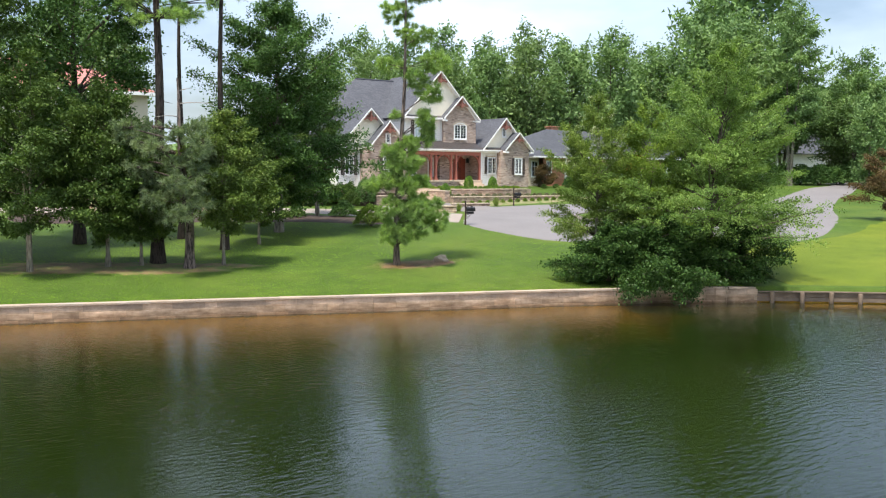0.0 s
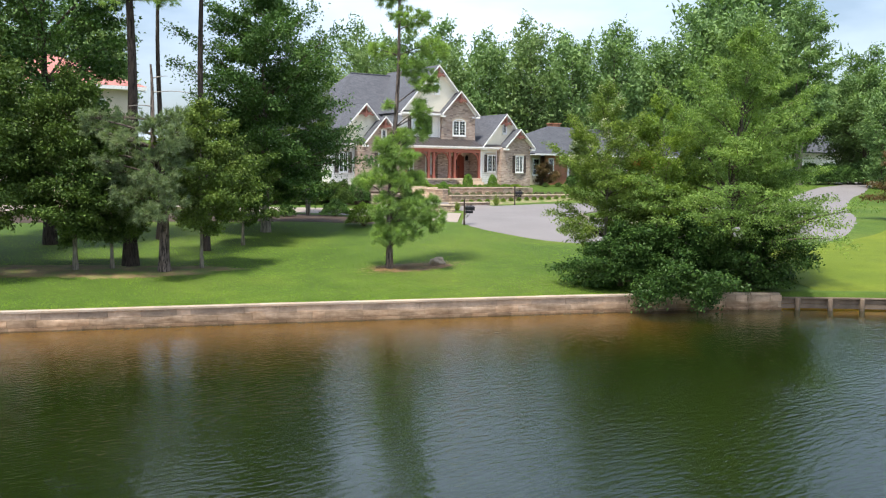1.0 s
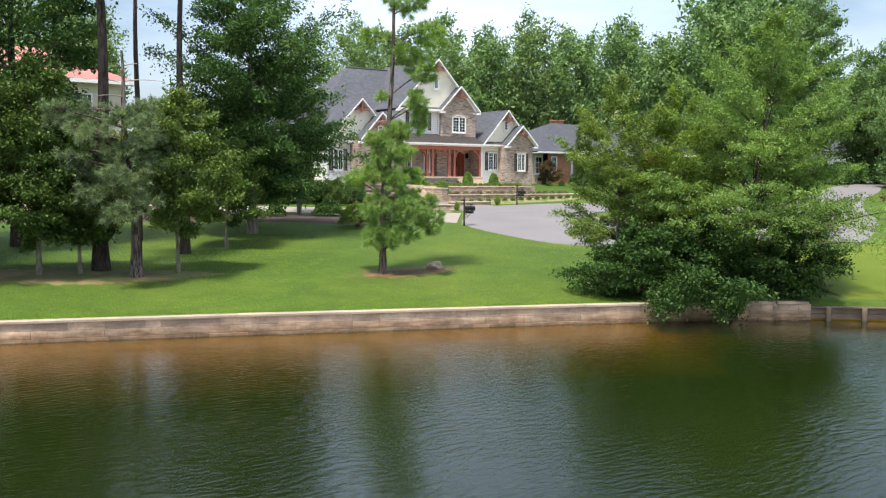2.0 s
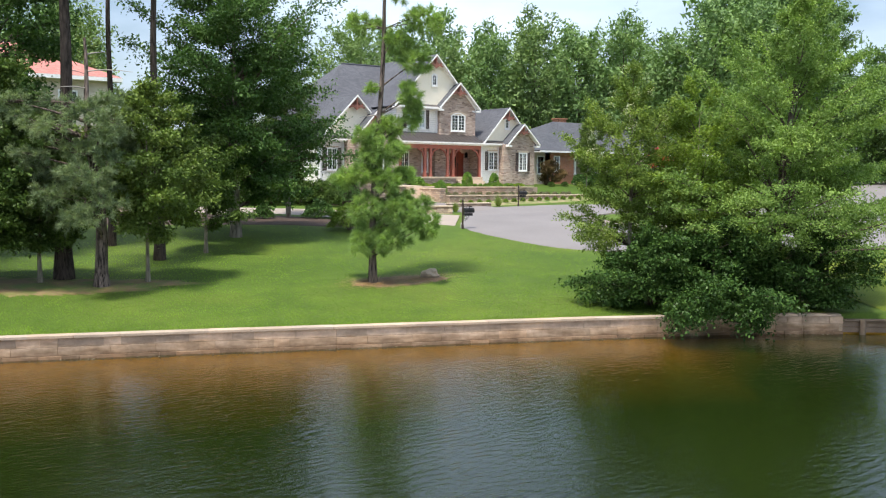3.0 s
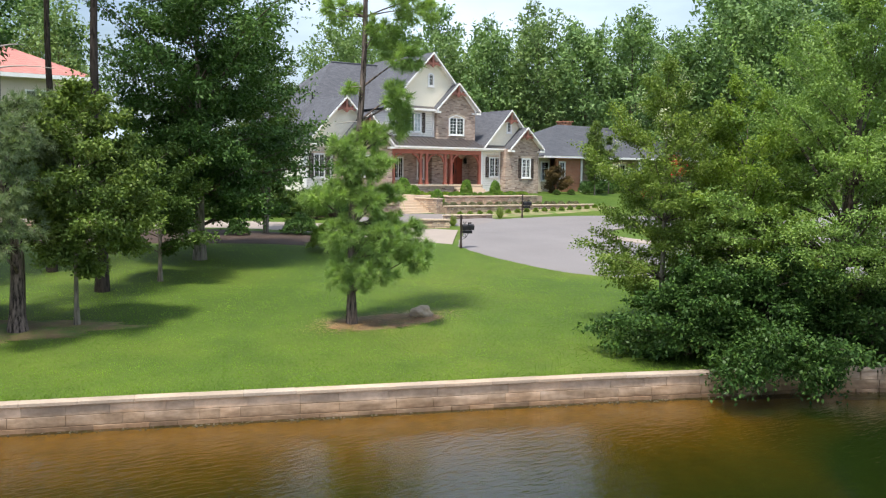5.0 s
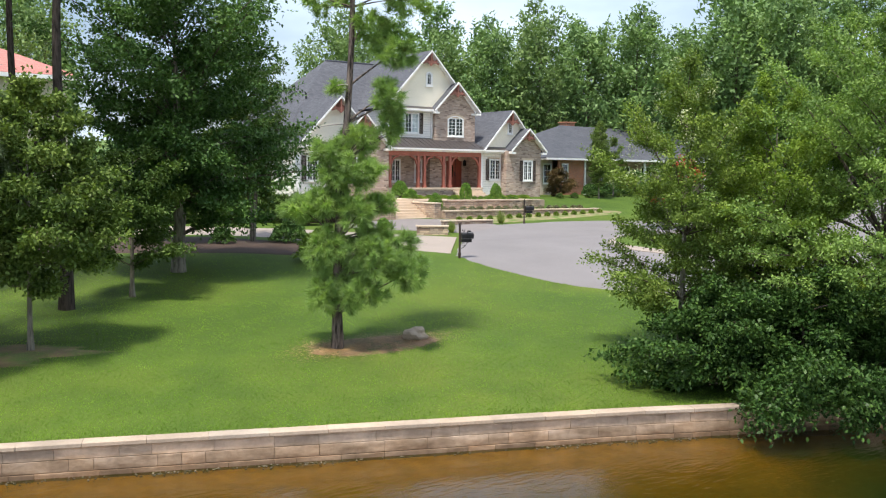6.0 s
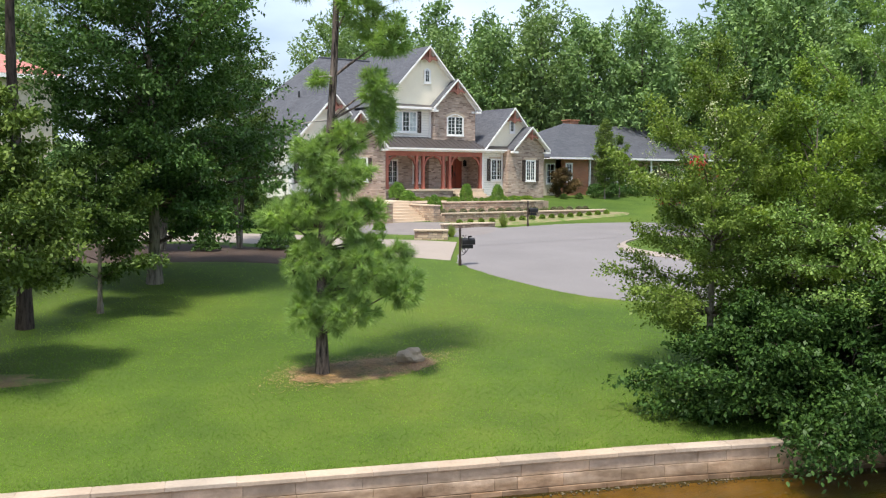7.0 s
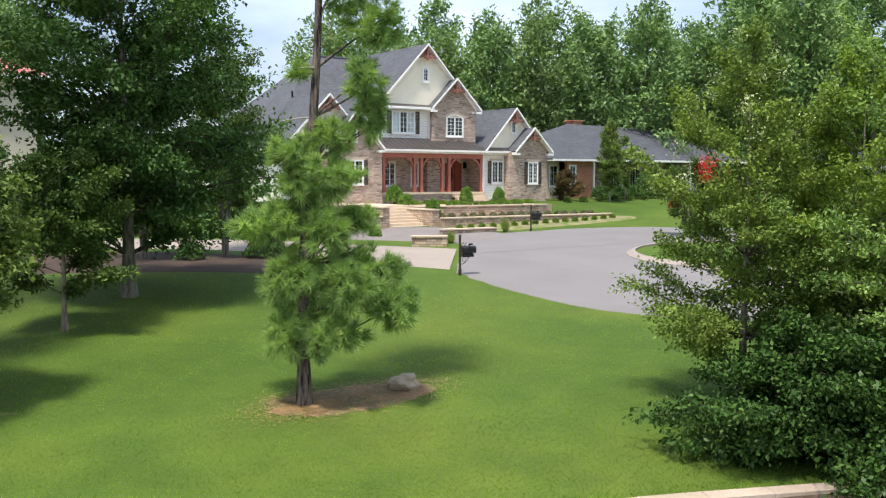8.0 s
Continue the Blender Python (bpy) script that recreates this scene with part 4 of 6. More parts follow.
def build_house():
    house = thing("house", (52.0, 76.0, 4.3), "two-storey house of ledge stone and cream siding under dark shingles", "house")
    P = lambda n, m, mat, label="": part(n, m, mat, house, label)  # noqa: E731
    base = 4.0
    # storey-high walls of the two wings, each half siding, half projecting stone
    P("wall", Mesh().box(57.62, 59.62, 74.05, 74.30, base, EAVE - 0.1), SIDING)
    P("wall", Mesh().box(59.50, 63.00, 73.30, 73.60, base, EAVE - 0.05), STONE)
    P("wall", Mesh().box(59.50, 59.80, 73.602, 74.30, base, EAVE - 0.05), STONE)
    P("wall", Mesh().box(62.72, 63.00, 73.602, 86.0, base, EAVE - 0.1), SIDING)
    P("wall", Mesh().box(57.622, 57.86, 74.302, 76.15, base, EAVE - 0.1), STONE)
    P("corner_board", Mesh().box(57.55, 57.72, 73.98, 74.40, base, EAVE - 0.1), TRIM)
    P("corner_board", Mesh().box(59.36, 59.50, 73.98, 74.06, base, EAVE - 0.12), TRIM)
    P("wall", Mesh().box(41.80, 44.30, 74.05, 74.30, base, EAVE - 0.1), SIDING)
    P("wall", Mesh().box(44.05, 48.70, 73.30, 73.60, base, EAVE - 0.05), STONE)
    P("wall", Mesh().box(48.42, 48.70, 73.602, 76.0, base, EAVE - 0.05), STONE)
    P("wall", Mesh().box(44.05, 44.33, 73.602, 74.30, base, EAVE - 0.05), STONE)
    P("wall", Mesh().box(41.80, 42.05, 74.302, 90.0, base, EAVE - 0.1), SIDING)
    P("wall", Mesh().box(42.052, 62.7, 89.75, 90.0, base, EAVE - 0.1), SIDING)
    P("corner_board", Mesh().box(41.74, 41.88, 73.98, 74.14, base, EAVE - 0.1), TRIM)
    P("corner_board", Mesh().box(43.90, 44.05, 73.98, 74.06, base, EAVE - 0.12), TRIM)
    # porch: back wall, floor, ceiling, steps
    P("wall", Mesh().box(48.702, 57.618, 75.9, 76.15, base, 8.6), STONE)
    P("wall", Mesh().box(53.6, 55.1, 75.25, 75.898, FLOOR, 7.5), STONE)
    P("porch_floor", Mesh().box(48.702, 57.56, 73.72, 75.9, FLOOR - 0.14, FLOOR), CAPSTONE)
    P("porch_base", Mesh().box(48.702, 57.56, 73.80, 74.1, base, FLOOR - 0.142), STONE)
    P("porch_ceiling", Mesh().box(48.702, 57.60, 74.12, 75.898, 7.56, 7.62), TRIM)
    for k in range(3):
        P("step", Mesh().box(54.7, 57.3, 72.75 + 0.33 * k, 73.72, 4.3, 4.43 + 0.165 * k), CAPSTONE)
    # porch posts in pairs, beam and curved braces
    beam = Mesh().box(48.72, 57.56, 73.88, 74.12, 7.30, 7.62)
    P("porch_beam", beam, CEDAR)
    posts = [49.22, 51.69, 52.25, 53.99, 54.57, 57.36]
    for x in posts:
        post = P("post", Mesh().box(x - 0.10, x + 0.10, 73.90, 74.10, FLOOR, 7.30), CEDAR)
        part("post_base", Mesh().box(x - 0.13, x + 0.13, 73.87, 74.13, FLOOR, FLOOR + 0.16), CEDAR, post)
    for x, side in ((49.32, 1), (51.59, -1), (52.35, 1), (53.89, -1), (54.67, 1), (57.26, -1)):
        br = Mesh()
        r = 0.62
        for i in range(6):
            a0, a1 = i / 6 * math.pi / 2, (i + 1) / 6 * math.pi / 2
            q = [(x + side * (r - (r + o) * math.cos(a)), 7.30 - r + (r + o) * math.sin(a)) for a, o in ((a0, 0), (a1, 0), (a1, -0.11), (a0, -0.11))]
            br.prism(q if side < 0 else q[::-1], 73.93, 74.07)
        P("brace", br, CEDAR)
    # standing-seam porch roof, gutter and downspouts
    P("porch_roof", Mesh().slab([(47.95, 73.58, 7.90), (57.55, 73.58, 7.90), (57.55, 75.45, 8.72), (47.95, 75.45, 8.72)], 0.05), METALROOF)
    x = 48.1
    while x < 57.5:
        P("roof_seam", Mesh().slab([(x, 73.57, 7.935), (x + 0.03, 73.57, 7.935), (x + 0.03, 75.46, 8.760), (x, 75.46, 8.760)], 0.05), METALROOF)
        x += 0.42
    for a, b in ((48.55, 57.62), (57.62, 59.78), (41.35, 44.5)):
        P("gutter", Mesh().prism([(a, 7.74), (b, 7.74), (b, 7.86), (a, 7.86)], 73.46, 73.60), TRIM)
        P("fascia", Mesh().box(a, b, 73.602, 73.64, 7.66, 7.84), TRIM)
        P("soffit", Mesh().box(a, b, 73.642, 74.06, 7.62, 7.66), TRIM)
    P("downspout", Mesh().box(57.46, 57.55, 73.86, 73.97, 4.4, 7.7), TRIM)
    P("downspout", Mesh().box(41.86, 41.95, 73.90, 73.98, 4.4, 7.7), TRIM)
    # upper storey: siding wall, stone bay, pent roof and the tall gable
    P("wall", Mesh().box(49.75, 57.45, 75.40, 75.65, 7.6, 10.95), SIDING)
    P("wall", Mesh().box(57.20, 57.45, 75.652, 84.0, 7.6, 10.7), SIDING)
    P("wall", Mesh().box(49.75, 50.0, 75.652, 84.0, 7.6, 10.7), SIDING)
    P("wall", Mesh().box(53.86, 57.63, 75.00, 75.398, 8.2, 10.72), STONE)
    P("corner_board", Mesh().box(53.70, 53.86, 75.33, 75.40, 8.6, 10.7), TRIM)
    P("pent_roof", Mesh().slab([(49.4, 74.92, 10.86), (53.75, 74.92, 10.86), (53.75, 75.42, 11.06), (49.4, 75.42, 11.06)], 0.05), METALROOF)
    P("gutter", Mesh().box(49.35, 53.95, 74.80, 74.93, 10.68, 10.84), TRIM)
    P("fascia", Mesh().box(49.4, 53.9, 74.932, 75.38, 10.62, 10.66), TRIM)
    gable(house, 53.52, 4.18, 75.0, 10.82, 15.27, 84.0, STUCCO, 75.40, 3.95, bracket=True, wall_base=10.95)
    gable(house, 55.75, 2.16, 74.62, 10.80, 12.99, 80.0, STONE, 75.00, 1.88, bracket=True, wall_base=10.72)
    # wing gables
    gable(house, 60.36, 2.85, 73.6, EAVE, 11.03, 82.0, STUCCO, 74.05, 2.64, wall_base=EAVE - 0.1)
    gable(house, 61.50, 1.80, 72.9, EAVE, 9.62, 78.0, STONE, 73.30, 1.50, wall_base=EAVE - 0.05)
    gable(house, 45.02, 3.30, 73.6, EAVE, 11.32, 82.0, STUCCO, 74.05, 3.05, wall_base=EAVE - 0.1)
    gable(house, 46.54, 2.14, 72.9, EAVE, 10.24, 80.0, STONE, 73.30, 1.90, wall_base=EAVE - 0.05)
    P("pent_roof", Mesh().slab([(57.6, 73.56, 7.88), (60.0, 73.56, 7.88), (60.0, 74.07, 8.14), (57.6, 74.07, 8.14)], 0.04), METALROOF)
    P("pent_roof", Mesh().slab([(41.6, 73.56, 7.88), (44.6, 73.56, 7.88), (44.6, 74.07, 8.14), (41.6, 74.07, 8.14)], 0.04), METALROOF)
    # the main hipped roof behind
    yr, zr, xa, xb = 83.0, 14.86, 48.72, 55.5
    yf, yb, xl, xrr, ze = 75.9, 90.3, 41.35, 62.6, 7.86
    P("roof_slope", Mesh().slab([(xa, yr, zr), (xl, yf, ze), (xrr, yf, ze), (xb, yr, zr)], 0.1), SHINGLE)
    P("roof_slope", Mesh().slab([(xa, yr, zr), (xl, yb, ze), (xl, yf, ze)], 0.1), SHINGLE)
    P("roof_slope", Mesh().slab([(xb, yr, zr), (xrr, yf, ze), (xrr, yb, ze)], 0.1), SHINGLE)
    P("roof_slope", Mesh().slab([(xb, yr, zr), (xrr, yb, ze), (xl, yb, ze), (xa, yr, zr)], 0.1), SHINGLE)
    P("ridge_cap", Mesh().tube([(xa, yr, zr + 0.0), (53.5, yr, zr + 0.0)], [0.09, 0.09], 6), SHINGLE_B)
    P("gutter", Mesh().box(41.22, 41.36, 73.6, 90.3, 7.70, 7.86), TRIM)
    P("vent_pipe", Mesh().tube([(45.3, 79.6, 11.2), (45.3, 79.6, 11.9)], [0.07, 0.07], 8), BLACK)
    # windows
    window(house, 50.78, 52.58, 75.40, 9.06, 10.50, (2, 4), 3, 0, 0.34, glass=(GLASS_L, GLASS, GLASS_L))
    window(house, 55.08, 56.45, 75.00, 8.92, 10.12, (2, 5), 2, 0.26, header=0.14)
    window(house, 53.33, 53.72, 75.40, 12.70, 13.42, (2, 3), 1, 0.18, trim=0.10)
    window(house, 60.22, 60.58, 74.05, 9.24, 9.92, (2, 3), 1, 0.16, trim=0.09)
    window(house, 58.42, 59.48, 74.05, 5.60, 7.12, (2, 5), 2, 0, 0.30, header=0.12)
    window(house, 61.22, 62.06, 73.30, 5.56, 7.05, (2, 5), 2, 0, 0.30, header=0.16)
    window(house, 42.58, 43.38, 74.05, 5.45, 7.10, (2, 5), 2, 0, 0.34, header=0.12)
    window(house, 46.05, 47.20, 73.30, 5.55, 7.05, (2, 5), 2, 0, 0.30, header=0.16)
    window(house, 46.36, 46.74, 73.30, 8.30, 8.98, (2, 3), 1, 0.14, trim=0.08)
    window(house, 50.45, 51.25, 75.90, 5.40, 7.00, (2, 4), 2, 0.0, header=0.1)
    window(house, 52.65, 53.20, 75.90, 5.40, 7.00, (2, 4), 1, 0.0, header=0.1)
    # arched double door with an oval light, and a lantern each side
    door = P("front_door", Mesh().prism(arc_top(55.62, 56.86, FLOOR, 6.95, 0.36), 75.83, 75.93), DOORWOOD, "arched mahogany door with an oval light")
    for x in (55.50, 56.86):
        part("door_jamb", Mesh().box(x, x + 0.12, 75.80, 75.92, FLOOR, 7.0), DOORWOOD, door)
    part("arch", Mesh().prism(arc_top(55.40, 57.08, 7.02, 7.10, 0.38) , 75.84, 75.90), CAPSTONE, door)
    oval = Mesh()
    oval.prism([(55.98 + 0.20 * math.cos(a), 6.20 + 0.62 * math.sin(a)) for a in np.arange(0, 2 * math.pi, 0.42)], 75.81, 75.835)
    part("door_light", oval, GLASS, door)
    part("door_seam", Mesh().box(56.37, 56.40, 75.815, 75.83, FLOOR + 0.02, 7.25), BLACK, door)
    part("handle", Mesh().tube([(56.30, 75.80, 5.85), (56.30, 75.76, 6.0), (56.30, 75.80, 6.15)], [0.02, 0.02, 0.02], 6), BLACK, door)
    for x in (55.22, 57.24):
        lan = P("lantern", Mesh().box(x - 0.09, x + 0.09, 75.66, 75.86, 6.62, 7.0), BLACK)
        part("lantern_glass", Mesh().box(x - 0.06, x + 0.06, 75.645, 75.70, 6.66, 6.92), GLASS, lan)
        part("lantern_top", Mesh().tube([(x, 75.76, 7.0), (x, 75.76, 7.12)], [0.13, 0.02], 6), BLACK, lan)


# ---- terrace walls and steps below the house ----
def stone_wall(label, x0, x1, y0, y1, z0, z1, group="terrace walls"):
    root = thing("terrace_wall", ((x0 + x1) / 2, (y0 + y1) / 2, z0), label, "wall", group)
    part("stonework", Mesh().box(x0, x1, y0, y1, z0, z1), WALLSTONE, root)
    x = x0 - 0.04
    while x < x1 + 0.03:
        e = min(x + 0.9, x1 + 0.04)
        part("cap", Mesh().box(x, e - 0.01, y0 - 0.05, y1 + 0.05, z1, z1 + 0.07), CAPSTONE, root)
        x = e if e < x1 + 0.03 else x1 + 1
    return root


def build_terraces():
    lab = "low dry-stone terrace wall with pale cap stones"
    stone_wall(lab, 45.7, 49.4, 61.95, 62.30, 2.4, 3.10)
    stone_wall(lab, 47.9, 61.6, 65.0, 65.35, 2.7, 3.56)
    stone_wall(lab, 49.9, 58.4, 68.0, 68.35, 3.4, 4.14)
    stone_wall(lab, 41.0, 44.28, 66.0, 66.35, 2.7, 3.70)
    stone_wall(lab, 44.3, 44.75, 66.0, 68.6, 2.8, 4.22)
    stone_wall(lab, 47.35, 47.8, 65.4, 68.6, 2.8, 4.05)
    stone_wall(lab, 38.6, 45.0, 68.6, 68.9, 3.2, 4.30)
    low = stone_wall("curved end of a low stone wall beside the driveway", 40.9, 42.6, 57.3, 57.65, 2.4, 3.12)
    low.rotation_euler = (0, 0, radians(-32))
    steps = thing("garden_steps", (46.0, 67.0, 3.0), "broad stone garden steps up to the porch terrace", "steps")
    for k in range(7):
        part("step", Mesh().box(44.76, 47.34, 66.0 + 0.36 * k, 68.6, 2.9, 3.14 + 0.165 * k), CAPSTONE, steps)
    solid("planting_bed", Mesh().box(47.8, 61.6, 65.36, 67.99, 2.9, 3.50), BED, "sandy terrace bed with rows of small shrubs", kind="structure")
    solid("planting_bed", Mesh().box(47.8, 59.2, 68.36, 73.3, 3.4, 4.16), BED, "sandy upper bed in front of the porch", kind="structure")
    solid("planting_bed", Mesh().box(38.6, 44.3, 66.36, 73.0, 2.9, 3.9), MULCH, "mulched bed beside the garden steps", kind="structure")
    solid("terrace_paving", Mesh().box(44.75, 47.8, 68.6, 73.7, 3.4, 4.28), CAPSTONE, "stone path from the steps to the porch", kind="structure")


def build_side_steps():
    """Stone steps with an iron rail, and a low curved edging wall, left of the driveway."""
    st = thing("side_steps", (20.6, 67.5, 2.9), "stone side steps with black iron railing", "steps")
    for k in range(6):
        part("step", Mesh().box(18.6, 20.6, 67.0 + 0.34 * k, 69.4, 2.5, 3.0 + 0.17 * k), CAPSTONE, st)
    for x in (18.45, 20.75):
        part("stringer", Mesh().slab([(x - 0.12, 66.8, 3.3), (x + 0.12, 66.8, 3.3), (x + 0.12, 69.4, 4.45), (x - 0.12, 69.4, 4.45)], 0.35), CAPSTONE, st)
        rail = part("railing", Mesh().tube([(x, 66.9, 4.15), (x, 69.3, 5.25)], [0.025, 0.025], 6), BLACK, st)
        for k in range(9):
            y = 66.95 + 0.29 * k
            zb = 3.3 + (y - 66.8) * 0.442
            part("baluster", Mesh().tube([(x, y, zb), (x, y, zb + 0.82)], [0.012, 0.012], 5), BLACK, rail)
    pts = smooth_line([(21.4, 66.2), (23.5, 65.4), (25.6, 64.9), (27.3, 65.2)], 0.3)
    edge = Mesh()
    for p in pts:
        z = ground_z(*p)
        edge.v += [(p[0], p[1], z - 0.1), (p[0], p[1], z + 0.30), (p[0] + 0.05, p[1] + 0.35, z + 0.30), (p[0] + 0.05, p[1] + 0.35, z - 0.1)]
    edge.f = [(4 * k + a, 4 * k + 4 + a, 4 * k + 4 + (a + 1) % 4, 4 * k + (a + 1) % 4) for k in range(len(pts) - 1) for a in range(4)]
    edge.f += [(0, 1, 2, 3), tuple(4 * (len(pts) - 1) + a for a in (3, 2, 1, 0))]
    solid("edging_wall", edge, WALLSTONE, "low curved stone edging beside the driveway", "wall")


def build_mailbox(at, turn):
    root = thing("mailbox", (0, 0, 0), "black mailbox with scroll bracket on a dark post", "mailbox", "mailboxes")
    P = lambda n, m, mat, s=False: part(n, m, mat, root, "", s)  # noqa: E731
    P("post", Mesh().tube([(0, 0, -0.1), (0, 0, 1.42)], [0.048, 0.048], 8), BROWNPOST)
    P("base_collar", Mesh().tube([(0, 0, 0.0), (0, 0, 0.22), (0, 0, 0.26)], [0.066, 0.066, 0.05], 8), BROWNPOST)
    P("finial", Mesh().tube([(0, 0, 1.42), (0, 0, 1.45), (0, 0, 1.49), (0, 0, 1.54), (0, 0, 1.57)], [0.075, 0.03, 0.06, 0.045, 0.005], 8), BROWNPOST, True)
    body = Mesh()
    prof = [(-0.13, 0.86), (0.13, 0.86)] + [(0.13 * math.cos(a), 1.02 + 0.11 * math.sin(a)) for a in np.linspace(0, math.pi, 9)]
    n = len(prof)
    body.add([(0.07, y, z) for y, z in prof] + [(0.60, y, z) for y, z in prof], [tuple(range(n)), tuple(reversed(range(n, 2 * n)))] + [((i + 1) % n, i, n + i, n + (i + 1) % n) for i in range(n)])
    box = P("box", body, BLACK)
    part("box_door", Mesh().box(0.60, 0.615, -0.12, 0.12, 0.87, 1.08), BLACK, box)
    part("flag", Mesh().box(0.30, 0.34, -0.16, -0.135, 1.0, 1.22).box(0.30, 0.46, -0.16, -0.135, 1.16, 1.22), BLACK, box)
    P("paper_tray", Mesh().box(0.07, 0.52, -0.11, 0.11, 0.70, 0.84), BLACK)
    sc = Mesh()
    sc.tube([(0.06 + 0.30 * t, 0, 0.42 + 0.28 * t ** 1.8) for t in np.linspace(0, 1, 9)], [0.014] * 9, 5)
    sc.tube([(0.16 + 0.07 * math.cos(a), 0, 0.60 + 0.07 * math.sin(a)) for a in np.linspace(0, 6.0, 14)], [0.011] * 14, 5)
    P("scroll_bracket", sc, BLACK)
    top = Mesh()
    top.tube([(0.10 + 0.04 * t, 0, 1.18 + 0.08 * math.sin(t * 2.2)) for t in np.linspace(0, 4, 10)], [0.010] * 10, 5)
    P("scroll", top, BLACK)
    root.matrix_basis = Matrix.Translation(at) @ Matrix.Rotation(turn, 4, "Z")
    return root


# ---- neighbours ----
def build_ranch():
    h = thing("brick_house", (75.0, 79.0, 4.1), "low brick house with dark hipped roof and white trim", "house")
    P = lambda n, m, mat, label="": part(n, m, mat, h, label)  # noqa: E731
    P("wall", Mesh().box(66.55, 69.45, 75.0, 75.25, 3.6, 7.35), BRICK)
    P("wall", Mesh().box(69.20, 69.45, 75.252, 78.0, 3.6, 7.35), BRICK)
    P("wall", Mesh().box(69.452, 88.5, 78.0, 78.25, 3.6, 7.35), STONE)
    P("wall", Mesh().box(65.2, 66.548, 75.9, 76.1, 3.6, 7.35), BEIGE)
    P("wall", Mesh().box(65.2, 65.45, 76.102, 86.0, 3.6, 7.35), BRICK)
    P("wall", Mesh().box(65.452, 88.5, 85.8, 86.0, 3.6, 7.35), BRICK)
    P("wall", Mesh().box(88.25, 88.5, 78.252, 85.8, 3.6, 7.35), BRICK)
    yr, zr, ze = 80.2, 10.5, 7.43
    x0, x1 = 64.7, 89.0
    P("roof_slope", Mesh().slab([(71.2, yr, zr), (x0, 74.55, ze), (x1, 74.55, ze), (84.0, yr, zr - 0.15)], 0.1), SHINGLE_B)
    P("roof_slope", Mesh().slab([(71.2, yr, zr), (x0, 86.4, ze), (x0, 74.55, ze)], 0.1), SHINGLE_B)
    P("roof_slope", Mesh().slab([(84.0, yr, zr - 0.15), (x1, 74.55, ze), (x1, 86.4, ze)], 0.1), SHINGLE_B)
    P("roof_slope", Mesh().slab([(84.0, yr, zr - 0.15), (x1, 86.4, ze), (x0, 86.4, ze), (71.2, yr, zr)], 0.1), SHINGLE_B)
    P("gutter", Mesh().box(x0, x1, 74.42, 74.56, ze - 0.18, ze - 0.02), TRIM)
    P("soffit", Mesh().box(x0, x1, 74.562, 78.0, ze - 0.16, ze - 0.10), TRIM)
    P("downspout", Mesh().box(69.32, 69.46, 74.86, 74.98, 3.9, 7.3), TRIM)
    chim = P("chimney", Mesh().box(72.9, 73.9, 81.2, 82.2, 8.0, 10.85), BRICK)
    part("chimney_cap", Mesh().box(72.8, 74.0, 81.1, 82.3, 10.85, 10.95), BRICK, chim)
    for k in range(4):
        x = 72.5 + 4.1 * k
        P("porch_post", Mesh().box(x, x + 0.14, 74.85, 74.99, 3.9, 7.27), TRIM)
    window(h, 66.85, 67.45, 75.0, 5.5, 6.9, (2, 3), 1)
    window(h, 65.55, 66.35, 75.9, 5.3, 6.9, (2, 3), 1)
    for x in (71.0, 74.0, 76.6, 79.5, 82.5):
        window(h, x, x + 1.3, 78.0, 5.1, 6.8, (2, 3), 2)


def build_left_house():
    h = thing("tile_roofed_house", (22.0, 100.0, 4.5), "tall beige rendered house with red tile roof behind trees", "house")
    P = lambda n, m, mat, label="": part(n, m, mat, h, label)  # noqa: E731
    x0, x1, y0, y1, ze, zr = 8.0, 31.9, 95.0, 107.0, 13.4, 16.6
    P("wall", Mesh().box(x0, x1, y0, y0 + 0.3, 4.0, ze), BEIGE)
    P("wall", Mesh().box(x1 - 0.3, x1, y0 + 0.302, y1, 4.0, ze), BEIGE)
    P("wall", Mesh().box(x0, x0 + 0.3, y0 + 0.302, y1, 4.0, ze), BEIGE)
    a, b, c, d = x0 - 0.9, x1 + 0.9, y0 - 0.9, y1 + 0.9
    r0, r1, ym = x0 + 6, x1 - 6, (y0 + y1) / 2
    P("roof_slope", Mesh().slab([(r0, ym, zr), (a, c, ze), (b, c, ze), (r1, ym, zr)], 0.15), TILE)
    P("roof_slope", Mesh().slab([(r1, ym, zr), (b, c, ze), (b, d, ze)], 0.15), TILE)
    P("roof_slope", Mesh().slab([(r0, ym, zr), (a, d, ze), (a, c, ze)], 0.15), TILE)
    P("roof_slope", Mesh().slab([(r1, ym, zr), (b, d, ze), (a, d, ze), (r0, ym, zr)], 0.15), TILE)
    P("fascia", Mesh().box(a, b, c - 0.05, c + 0.06, ze - 0.35, ze - 0.02), TRIM)
    P("soffit", Mesh().box(a, b, c + 0.062, y0, ze - 0.34, ze - 0.30), BEIGE)
    for z in (6.0, 10.2):
        for x in (11.0, 15.5, 20.0, 24.0, 27.6):
            window(h, x, x + 1.5, y0, z, z + 1.9, (2, 3), 2)


